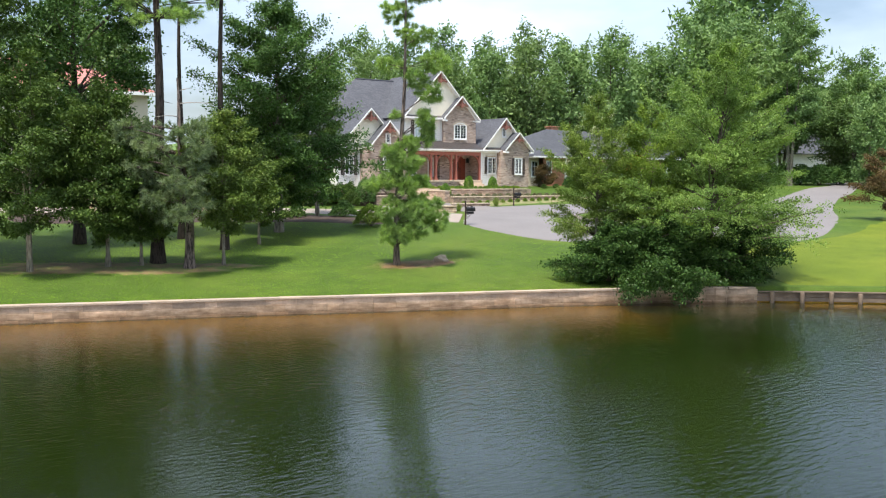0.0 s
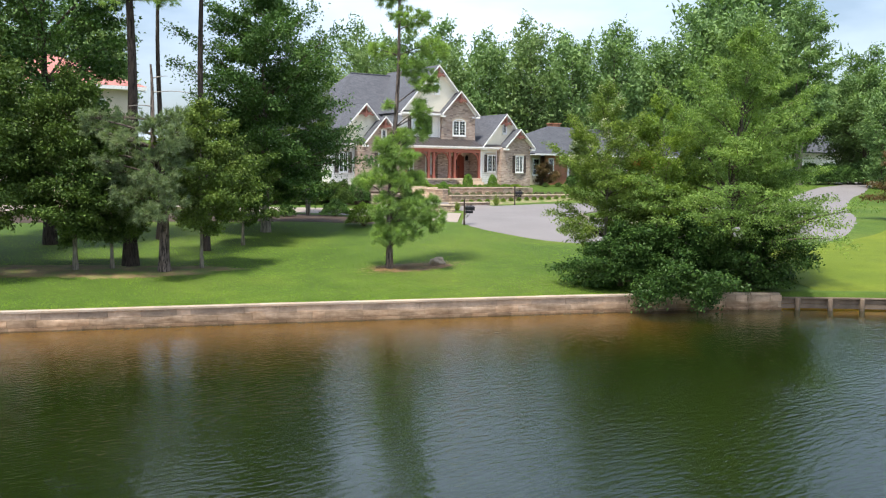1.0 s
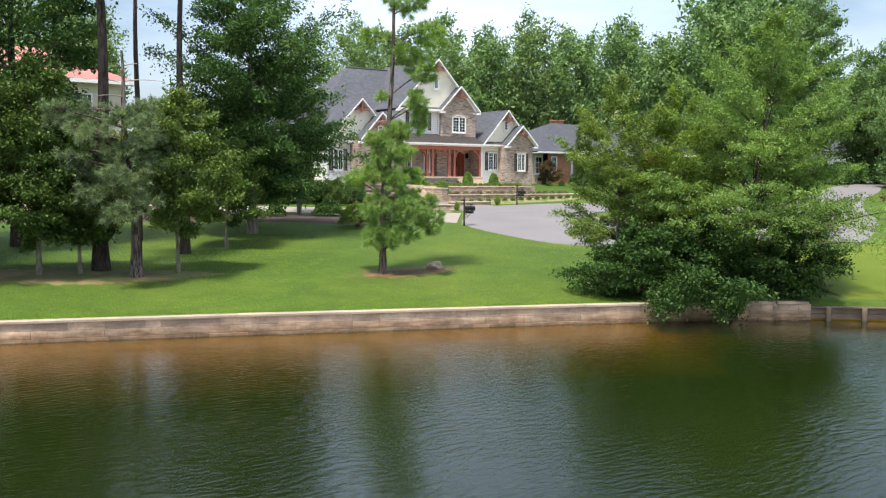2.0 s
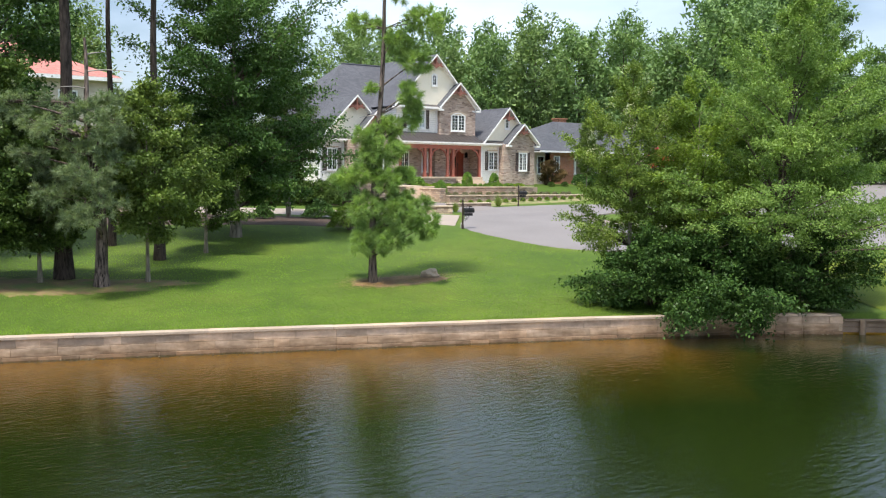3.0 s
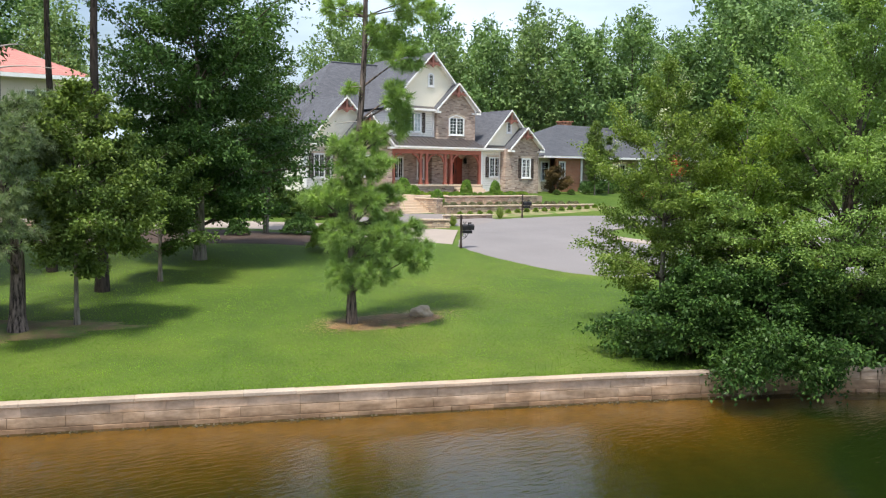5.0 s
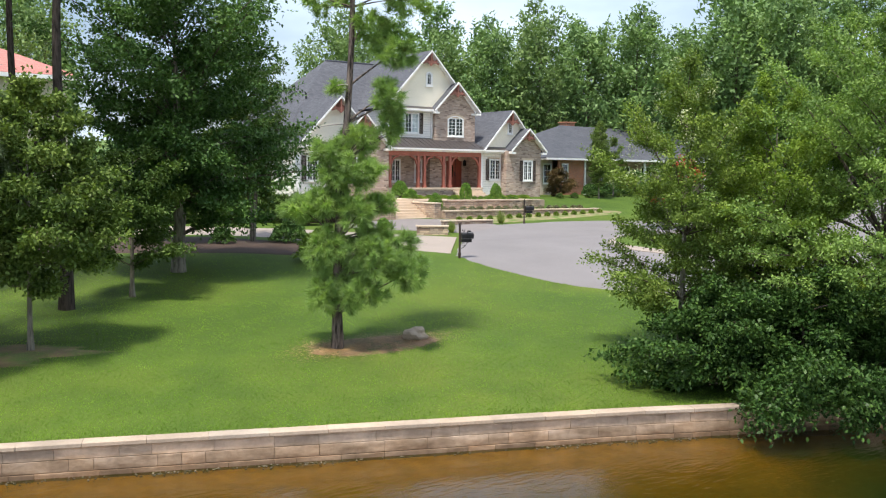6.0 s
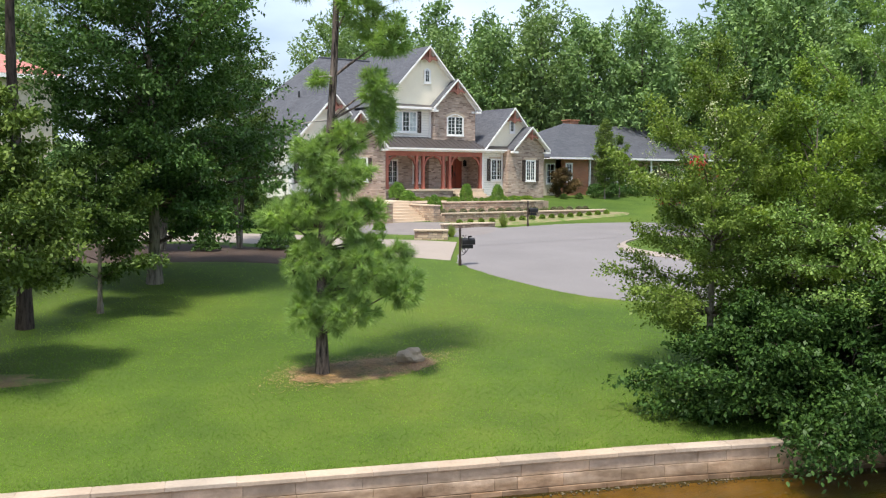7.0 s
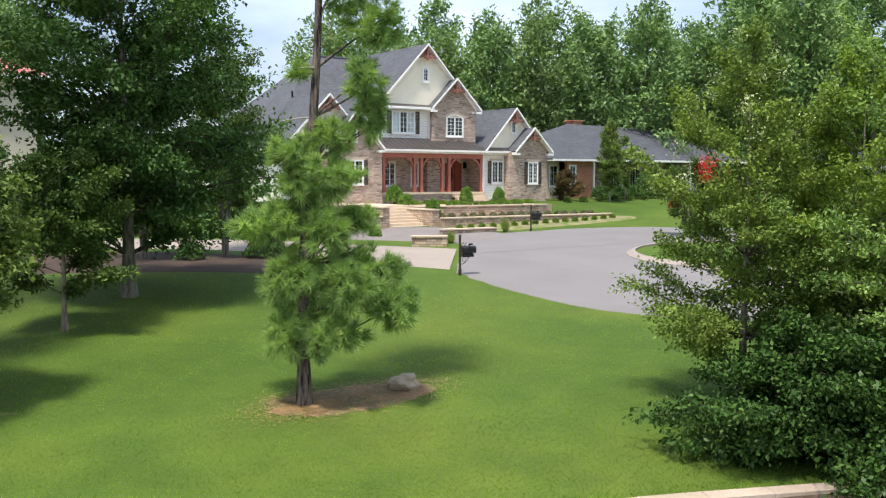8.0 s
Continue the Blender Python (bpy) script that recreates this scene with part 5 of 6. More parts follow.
def build_right_house():
    h = thing("white_house", (115.0, 82.0, 4.5), "white house far off behind the trees", "house")
    P = lambda n, m, mat, label="": part(n, m, mat, h, label)  # noqa: E731
    P("wall", Mesh().box(109, 122, 78, 86, 3.5, 8.5), SIDING)
    P("roof_slope", Mesh().slab([(108, 77.2, 8.5), (123, 77.2, 8.5), (123, 82, 11.5), (108, 82, 11.5)], 0.15), SHINGLE_B)
    P("roof_slope", Mesh().slab([(108, 86.8, 8.5), (123, 86.8, 8.5), (123, 82, 11.5), (108, 82, 11.5)], 0.15), SHINGLE_B)
    P("gable_wall", Mesh().slab([(109, 78, 8.52), (109, 86, 8.52), (109, 82, 11.2)], 0.2), SIDING)
    for x in (110.5, 114.0, 118.0):
        window(h, x, x + 1.4, 78, 5.2, 7.2, (2, 3), 2)


build_house()
build_terraces()
build_ranch()
build_left_house()
build_right_house()
build_side_steps()


# ---- plants ----
def leaf_faces(rng, c, size, up=0.9, out=None, slim=0.55, simple=False):
    """Folded four-cornered leaves at the points c."""
    n = len(c)
    a = rng.normal(0, 1, (n, 3))
    a[:, 2] -= 0.35
    if out is not None:
        a += out * 0.7
    a /= np.linalg.norm(a, axis=1)[:, None]
    nor = rng.normal(0, 1, (n, 3))
    nor[:, 2] += up
    b = np.cross(a, nor)
    b /= np.linalg.norm(b, axis=1)[:, None] + 1e-9
    nor = np.cross(b, a)
    L = (size * rng.uniform(0.7, 1.3, n))[:, None]
    fold = nor * L * 0.12
    if simple:
        return np.stack([c + b * L * slim * 0.6, c + a * L * 1.15 + fold, c - b * L * slim * 0.6 + fold], axis=1)
    return np.stack([c, c + a * L * 0.45 + b * L * slim * 0.5 + fold, c + a * L, c + a * L * 0.5 - b * L * slim * 0.5 + fold], axis=1)


def crown_clumps(rng, profile, z0, z1, n, lump=0.30, hollow=0.35, seed=0.0, bough=6, reach=0.5):
    """Centres of leaf clumps, gathered on boughs inside an uneven crown; profile: (share of height, radius) pairs."""
    pf, pr = zip(*profile)
    out = []
    top = max(pr)
    while len(out) < n:
        f = rng.random()
        r = np.interp(f, pf, pr)
        if rng.random() > (r / top) ** 1.3 + 0.04:
            continue
        a = rng.uniform(0, 2 * math.pi)
        lumpy = 1 + lump * 2 * noise.noise((math.cos(a) * 1.4 + seed, math.sin(a) * 1.4, f * 4.0 + seed))
        rr = r * lumpy * math.sqrt(rng.uniform(hollow * hollow, 1.0))
        p = np.array((math.cos(a) * rr, math.sin(a) * rr, z0 + (z1 - z0) * f))
        if noise.noise((p[0] * 0.55 + seed, p[1] * 0.55, p[2] * 0.6)) < -0.36:
            continue
        out.append(p)
        size = reach * (0.6 + 0.8 * rng.random()) * (0.5 + 0.5 * r / top)
        for _ in range(bough - 1):
            o = rng.normal(0, 1, 3)
            o /= np.linalg.norm(o)
            q = p + o * size * np.array((1.0, 1.0, 0.45))
            q[2] -= 0.22 * size * (o[0] ** 2 + o[1] ** 2) - 0.06 * rr
            out.append(q)
    return np.array(out[:n])


def limb(m, rng, start, end, r0, r1=0.012, sag=0.1):
    a, b = Vector(start), Vector(end)
    length = (b - a).length
    mid = (a + b) / 2 + Vector((rng.normal(0, 0.05), rng.normal(0, 0.05), sag)) * length
    pts, rad = [], []
    for t in (0, 0.25, 0.5, 0.75, 1.0):
        pts.append(a * (1 - t) ** 2 + mid * 2 * t * (1 - t) + b * t * t)
        rad.append(r0 + (r1 - r0) * t)
    m.tube(pts, rad, 5, False)


def broadleaf(name, at, height, profile, leafmat, bark, seed, clumps=260, leaves=70, leaf=0.13, clump_r=0.5, base=0.18, trunk_r=0.12,
              stems=1, label="", category="tree", group="", lean=(0, 0), boughs=0, hollow=0.35, lump=0.3, flat=0.5, spread=0.5, main_limbs=8, limb_bark=None, hang=(), leaf_up=1.1, slim=0.55, rise=0.35, simple=False, dense=1.0):
    """A tree with tapered trunk or trunks, limbs, boughs, and leafy twigs along every bough. base: where the crown begins, as a share of the height."""
    rng = np.random.default_rng(seed)
    root = thing(name, at, label, category, group)
    z0, z1 = height * base, height
    tops = []
    for k in range(stems):
        ang = 2 * math.pi * k / stems + seed
        sp = 0.0 if stems == 1 else spread
        pts, rad = [], []
        for t in np.linspace(0, 1, 9):
            h = t * height * (0.86 if stems == 1 else 0.72)
            off = sp * (0.10 + 1.0 * t)
            pts.append((math.cos(ang) * off + lean[0] * h / height + 0.06 * height / 8 * math.sin(t * 5 + seed + k) * t, math.sin(ang) * off + lean[1] * h / height + 0.05 * height / 8 * math.cos(t * 4 + seed) * t, h - 0.08))
            rad.append(trunk_r * ((1.0 - 0.85 * t) + (0.45 * math.exp(-t * 30))))
        part("trunk" if stems == 1 else "stem", Mesh().tube(pts, rad, 9, False), bark, root, "", True).matrix_parent_inverse = Matrix()
        tops.append((pts, rad))
    span = np.array([q for _, q in profile]).max()
    ends, starts, n_b = [], [], boughs or max(16, round(clumps * dense / 9))
    pf, pr = zip(*profile)
    grid = np.linspace(0.02, 1.0, 80)
    weight = np.cumsum((np.interp(grid, pf, pr) / span) ** 1.1 + 0.10)
    for k in range(n_b):
        f = float(np.interp((k + rng.random()) / n_b * weight[-1], weight, grid))
        ang = k * 2.39996 + rng.normal(0, 0.35) + seed
        r = float(np.interp(f, pf, pr)) * (1 + lump * 1.6 * noise.noise((math.cos(ang) * 1.3 + seed * 3.7, math.sin(ang) * 1.3, f * 3.5))) * (rng.uniform(1 - hollow, 1.08) if k % 5 else rng.uniform(0.35, 0.65))
        zt = z0 + (z1 - z0) * f
        slope = math.tan(radians(6 + 58 * f * min(1.0, rise + 0.35))) * rng.uniform(0.75, 1.2)
        zs = min(max(zt - r * slope, z0 * 0.7), zt)
        pts, rad = tops[k % stems]
        j = min(range(len(pts)), key=lambda q: abs(pts[q][2] - zs))
        end = Vector((math.cos(ang) * r + lean[0] * zt / height, math.sin(ang) * r + lean[1] * zt / height, zt))
        starts.append((Vector(pts[j]), rad[j]))
        ends.append(end)
    for hx, hy, hz, hr, hn in hang:
        for k in range(hn):
            pts, rad = tops[k % stems]
            starts.append((Vector(pts[3]), rad[3]))
            ends.append(Vector((hx + rng.normal(0, hr), hy + rng.normal(0, hr), hz + rng.normal(0, hr * 0.7))))
    n_b = len(ends)
    starts = [(Vector((0, 0, z0 * 0.9)) if (e - p).length < 1e-3 else p, r) for (p, r), e in zip(starts, ends)]
    order = sorted(range(n_b), key=lambda q: -(ends[q] - starts[q][0]).length)
    branchwork = Mesh()
    for count, q in enumerate(order):
        (p, r), e = starts[q], ends[q]
        m = Mesh() if count < main_limbs else branchwork
        limb(m, rng, p, e, max(0.018, r * (0.5 if count < main_limbs else 0.32)), 0.008, 0.10)
        if m is not branchwork:
            part("limb", m, limb_bark or BARK, root, "", True).matrix_parent_inverse = Matrix()
    if branchwork.v:
        tw = part("branchwork", branchwork, limb_bark or BARK, root, "", True)
        tw.matrix_parent_inverse = Matrix()
        tw["kind"] = "stuff"
    # leafy twigs to both sides of each bough
    t_n = 26
    l_n = max(6, round(clumps * leaves / (n_b * t_n)))
    p0 = np.repeat(np.array([tuple(p) for p, _ in starts]), t_n, axis=0)
    p1 = np.repeat(np.array([tuple(e) for e in ends]), t_n, axis=0)
    length = np.linalg.norm(p1 - p0, axis=1)[:, None]
    mid = (p0 + p1) / 2 + np.array((0, 0, 0.10)) * length
    t = np.tile(np.linspace(0.34, 1.0, t_n), n_b)[:, None] + rng.normal(0, 0.02, (n_b * t_n, 1))
    at_t = p0 * (1 - t) ** 2 + mid * 2 * t * (1 - t) + p1 * t * t
    tan = 2 * (1 - t) * (mid - p0) + 2 * t * (p1 - mid)
    tan /= np.linalg.norm(tan, axis=1)[:, None] + 1e-9
    side = np.cross(tan, (0, 0, 1.0)) + rng.normal(0, 0.12, tan.shape)
    side /= np.linalg.norm(side, axis=1)[:, None] + 1e-9
    side *= np.tile(np.where(np.arange(t_n) % 2, 1.0, -1.0), n_b)[:, None]
    reach_t = (np.minimum(length, span * 1.2) * (0.34 * (1 - t) + 0.14) + clump_r * 0.45) * rng.uniform(0.55, 1.25, length.shape)
    spread_t = np.where(t > 0.97, 0.15, rng.uniform(0.7, 1.3, t.shape))
    way = tan + side * spread_t + rng.normal(0, 0.16, tan.shape) + np.array((0, 0, 0.06 + 0.25 * rise))
    way /= np.linalg.norm(way, axis=1)[:, None]
    at_t, way, reach_t = (np.repeat(q, l_n, axis=0) for q in (at_t, way, reach_t))
    u = rng.uniform(0.08, 1.0, (len(way), 1)) ** 0.8
    pos = at_t + way * u * reach_t + rng.normal(0, 0.45 * leaf, way.shape) * (1 + 1.6 * flat)
    pos[:, 2] -= 0.22 * (u * reach_t)[:, 0] ** 2
    if not hang:
        pos[:, 2] = np.maximum(pos[:, 2], 0.12)
    crown = new("crown", quads("crown", leaf_faces(rng, pos, leaf, leaf_up, way, slim, simple), leafmat))
    crown.parent = root
    return root


def needles(rng, tips, dirs, count, length, width):
    """Tufts of needles at branch tips: long thin triangles spread about each direction."""
    n = len(tips) * count
    c, d = np.repeat(tips, count, axis=0), np.repeat(dirs, count, axis=0)
    a = d * 0.62 + rng.normal(0, 0.48, (n, 3))
    a /= np.linalg.norm(a, axis=1)[:, None]
    side = np.cross(a, rng.normal(0, 1, (n, 3)))
    side /= np.linalg.norm(side, axis=1)[:, None] + 1e-9
    L = (length * rng.uniform(0.7, 1.15, n))[:, None]
    c = c + d * rng.uniform(-0.10, 0.04, n)[:, None]
    tip = c + a * L
    tip[:, 2] -= 0.12 * L[:, 0]
    return np.stack([c - side * width, c + side * width, tip], axis=1)


def pine(name, at, height, sprays, needle_mat, seed, trunk_r=0.2, lean=(0, 0), label="", tufts=9, count=46, length=0.24, width=0.008, stubs=(), bark=None, lobes=()):
    """A pine: sprays are (height, bearing in degrees, reach, size) of its leafy boughs."""
    rng = np.random.default_rng(seed)
    root = thing(name, at, label, "tree")
    wood = Mesh()
    pts, rad = [], []
    for t in np.linspace(0, 1, 16):
        h = t * height
        pts.append(Vector((lean[0] * t + 0.10 * math.sin(t * 9 + seed), lean[1] * t + 0.08 * math.cos(t * 7 + seed) - 0.08, h - 0.1)))
        rad.append(trunk_r * ((1 - 0.82 * t) + 0.35 * math.exp(-t * 40)))
    wood.tube(pts, rad, 11, False)
    part("trunk", wood, bark or BARK_P, root, "", True).matrix_parent_inverse = Matrix()
    twigs = Mesh()
    tips, dirs = [], []

    def trunk_at(h):
        j = min(range(16), key=lambda q: abs(pts[q].z - h))
        return pts[j], rad[j]

    for h, bearing, reach, size in sprays:
        p, r = trunk_at(h - reach * 0.25)
        a = radians(bearing)
        end = Vector((math.cos(a) * reach, math.sin(a) * reach, h)) + Vector((lean[0], lean[1], 0)) * h / height
        bough = Mesh()
        limb(bough, rng, p, end, min(0.05, r * 0.5) + 0.012, 0.012, 0.04)
        part("bough", bough, bark or BARK_P, root, "", True).matrix_parent_inverse = Matrix()
        for _ in range(tufts):
            o = Vector(rng.normal(0, 1, 3)).normalized() * (rng.random() ** 0.5)
            tip = end + Vector((o.x * size, o.y * size, o.z * size * 0.62))
            tips.append(tip)
            dirs.append((Vector((math.cos(a) * 0.4, math.sin(a) * 0.4, 0.35)) + o * 0.8).normalized())
            if rng.random() < 0.35:
                limb(twigs, rng, end - Vector((math.cos(a), math.sin(a), 0)) * size * 0.6, tip, 0.014, 0.006, 0.02)
    for side, deep, h, r, rz, n in lobes:
        centre = Vector((0.82 * side + 0.57 * deep, -0.57 * side + 0.82 * deep, h)) + Vector((lean[0], lean[1], 0)) * h / height
        for k in range(max(2, n // 24)):
            o = Vector(rng.normal(0, 1, 3)).normalized()
            end = centre + Vector((o.x * r * 0.6, o.y * r * 0.6, o.z * rz * 0.5))
            p, rr = trunk_at(max(0.6, end.z - 0.35 * math.hypot(end.x, end.y)))
            bough = Mesh()
            limb(bough, rng, p, end, min(0.028, rr * 0.3) + 0.008, 0.008, 0.05)
            part("bough", bough, bark or BARK_P, root, "", True).matrix_parent_inverse = Matrix()
        for k in range(n):
            o = Vector(rng.normal(0, 1, 3)).normalized()
            q = o * (rng.uniform(0.3, 1.0) ** 0.6) * (1 + 0.5 * noise.noise(o * 2.0 + centre))
            tips.append(centre + Vector((q.x * r, q.y * r, q.z * rz)))
            dirs.append((o * 0.9 + Vector((0, 0, 0.45))).normalized())
    for h, bearing, reach in stubs:
        p, r = trunk_at(h)
        a = radians(bearing)
        stub = Mesh()
        limb(stub, rng, p, p + Vector((math.cos(a) * reach, math.sin(a) * reach, reach * rng.uniform(-0.2, 0.35))), 0.028, 0.008, 0.08)
        part("dead_branch", stub, DEADWOOD, root, "", True).matrix_parent_inverse = Matrix()
    if twigs.v:
        tw = part("branchwork", twigs, bark or BARK_P, root, "", True)
        tw.matrix_parent_inverse = Matrix()
        tw["kind"] = "stuff"
    crown = new("needles", quads("needles", needles(rng, np.array([tuple(t) for t in tips]), np.array([tuple(d) for d in dirs]), count, length, width), needle_mat))
    crown.parent = root
    return root


def shrub(name, at, rx, rz, leafmat, seed, label, group="", n=1500, leaf=0.06, rough=0.12, category="shrub", shell=0.75, flat_base=True):
    """A clipped or loose shrub: leaves on and just inside a lumpy dome, over a twiggy core."""
    rng = np.random.default_rng(seed)
    root = thing(name, at, label, category, group)
    n = int(min(4800, max(n, 1.25 * 9 * rx * max(rx, rz) / (leaf * leaf * 0.27))))
    d = rng.normal(0, 1, (n, 3))
    d /= np.linalg.norm(d, axis=1)[:, None]
    if flat_base:
        d[:, 2] = np.abs(d[:, 2]) * 1.25 - 0.25
    lump = np.array([1 + rough * 2 * noise.noise((q[0] * 2.2 + seed, q[1] * 2.2, q[2] * 2.2)) for q in d])
    r = lump * rng.uniform(shell, 1.0, n)
    pos = d * r[:, None] * np.array([rx, rx, rz])
    pos[:, 2] += rz * 0.45
    pos[:, 2] = np.maximum(pos[:, 2], 0.03)
    leaves = new("leaves", quads("leaves", leaf_faces(rng, pos, leaf, 0.6, d, 0.7, True), leafmat))
    leaves.parent = root
    twig = Mesh()
    for k in range(6):
        a = k * 1.05 + seed
        limb(twig, rng, (0.03 * math.cos(a), 0.03 * math.sin(a), -0.03), (rx * 0.6 * math.cos(a), rx * 0.6 * math.sin(a), rz * rng.uniform(0.6, 1.1)), 0.02 + 0.01 * rx, 0.006)
    tw = part("branchwork", twig, BARK, root)
    tw.matrix_parent_inverse = Matrix()
    tw["kind"] = "stuff"
    return root


def on_ground(x, y, dz=0.0):
    return (x, y, ground_z(x, y) + dz)


# ---- trees by the lake and round the houses ----
ROUND = [(0, 0.35), (0.15, 0.85), (0.4, 1.0), (0.7, 0.85), (0.9, 0.5), (1, 0.15)]


def prof(r, shape=ROUND):
    return [(f, q * r) for f, q in shape]


def build_lakeside_trees():
    # the wide oak that leans over the wall, with the shrubs at its foot
    cone = [(0, 0.80), (0.12, 1.0), (0.3, 0.95), (0.55, 0.68), (0.8, 0.40), (1, 0.06)]
    broadleaf("willow_oak", on_ground(36.4, 28.9), 10.8, prof(4.7, cone), LEAF_PALE, BARK, 11, 1000, 140, 0.094, 0.50, 0.12, 0.22, label="wide light green oak leaning over the lake wall", boughs=135, lump=0.32, slim=0.5, rise=0.7, lean=(0.7, -0.5))
    gum = broadleaf("sweetgum", on_ground(32.6, 32.1), 8.0, prof(2.45, [(0, 0.6), (0.15, 1.0), (0.4, 0.95), (0.7, 0.7), (0.9, 0.42), (1, 0.10)]), LEAF_GUM, BARK_L, 12, 520, 95, 0.085, 0.5, 0.13, 0.10, label="yellow-green young tree beside the oak", rise=0.6)
    broadleaf("sweetgum", on_ground(34.5, 30.7), 7.5, prof(2.3, [(0, 0.7), (0.15, 1.0), (0.4, 0.95), (0.7, 0.72), (0.9, 0.45), (1, 0.12)]), LEAF_YG, BARK_L, 17, 380, 95, 0.09, 0.5, 0.16, 0.09, label="bright yellow-green tree in front of the oak", rise=0.6)
    rng = np.random.default_rng(8)
    a, h = rng.uniform(0, 6.3, 34), rng.uniform(4.6, 8.1, 34)
    c = np.column_stack([np.cos(a) * (8.5 - h) * 0.5, np.sin(a) * (8.5 - h) * 0.5, h])
    pos = np.repeat(c, 40, axis=0) + rng.normal(0, 0.09, (34 * 40, 3))
    new("blossom", quads("blossom", leaf_faces(rng, pos, 0.05), SEEDHEAD)).parent = gum
    broadleaf("alder", on_ground(31.7, 30.3), 2.6, prof(1.85, [(0, 0.95), (0.2, 1.0), (0.5, 0.95), (0.8, 0.65), (1, 0.2)]), LEAF_SHADED, BARK, 13, 250, 125, 0.11, 0.4, 0.02, 0.06, 4, "dense green bush spilling towards the lawn", "bush", dense=1.6, rise=0.0, hollow=0.35, lump=0.5, lean=(-0.1, -0.4))
    broadleaf("alder", on_ground(33.6, 29.0), 2.9, prof(2.2, [(0, 0.95), (0.2, 1.0), (0.5, 0.95), (0.8, 0.65), (1, 0.2)]), LEAF_SHADED, BARK, 14, 250, 135, 0.118, 0.4, 0.01, 0.06, 4, "dark green bush hanging over the wall", "bush", dense=1.3, rise=0.0, hollow=0.35, lump=0.6, lean=(-0.5, -0.9), hang=((-2.9, -1.2, -0.05, 0.22, 5), (-0.8, -2.3, -0.05, 0.22, 5), (-1.9, -1.4, 1.0, 0.45, 4)))
    broadleaf("alder", on_ground(36.4, 27.9), 2.7, prof(2.2, [(0, 0.95), (0.2, 1.0), (0.5, 0.95), (0.8, 0.65), (1, 0.2)]), LEAF_SHADED, BARK, 15, 230, 135, 0.118, 0.4, 0.01, 0.06, 4, "green bush at the top of the wall", "bush", dense=1.3, rise=0.0, hollow=0.35, lump=0.6, lean=(0.2, -0.7))
    # the small trees along the left of the lawn
    broadleaf("hornbeam", on_ground(10.1, 42.6), 9.0, prof(2.7), LEAF_OAK, BARK_L, 21, 400, 68, 0.14, 0.5, 0.16, 0.09, 2, "leafy green tree with two pale stems", spread=0.25)
    broadleaf("hornbeam", on_ground(13.3, 42.5), 8.0, prof(2.4), LEAF_OAK, BARK_L, 22, 460, 68, 0.14, 0.48, 0.14, 0.10, 1, "leafy green tree with pale trunk")
    broadleaf("hornbeam", on_ground(14.7, 42.3), 5.8, prof(1.9), LEAF_OAK, BARK_L, 23, 320, 85, 0.14, 0.45, 0.2, 0.08, 1, "small leafy tree with pale trunk")
    broadleaf("hornbeam", on_ground(17.9, 40.7), 6.9, prof(2.15), LEAF_LT, BARK_L, 24, 430, 85, 0.13, 0.5, 0.22, 0.075, 1, "light green small tree with slender pale trunk")
    broadleaf("hornbeam", on_ground(22.4, 47.0), 5.2, prof(1.9), LEAF_OAK, BARK_L, 25, 200, 80, 0.13, 0.5, 0.22, 0.085, 1, "slender young tree with pale trunk")
    broadleaf("maple", on_ground(25.3, 50.7), 13.4, prof(4.2, [(0, 0.6), (0.1, 0.95), (0.35, 1.0), (0.65, 0.98), (0.85, 0.8), (0.95, 0.55), (1, 0.3)]), LEAF_DK, BARK_L, 26, 1000, 85, 0.16, 0.68, 0.13, 0.22, 1, "big dark green maple with pale grey trunk", lump=0.55, hollow=0.45, dense=1.15, rise=0.25)
    broadleaf("oak", on_ground(14.2, 50.9), 18.0, prof(4.1), LEAF_DK, BARK_D, 27, 640, 58, 0.21, 0.7, 0.16, 0.26, 1, "tall dark-trunked oak on the lawn")
    broadleaf("oak", on_ground(8.0, 48.0), 17.5, prof(4.4), LEAF_OAK, BARK_D, 28, 600, 58, 0.21, 0.7, 0.14, 0.24, 1, "tall green oak near the driveway")
    broadleaf("oak", on_ground(2.5, 45.5), 15.0, prof(4.2), LEAF_OAK, BARK_D, 29, 500, 58, 0.21, 0.65, 0.14, 0.2, 1, "green oak near the shore")
    for k, (x, y) in enumerate(((31.7, 58.3), (28.4, 59.0))):
        broadleaf("crape_myrtle", on_ground(x, y), 9.4 - 0.8 * k, prof(2.0 - 0.1 * k), LEAF_OAK, BARK_L, 31 + k, 340, 80, 0.13, 0.55, 0.21, 0.07, 6, "multi-stemmed crape myrtle beside the driveway", dense=1.1, lump=0.45, spread=0.42)
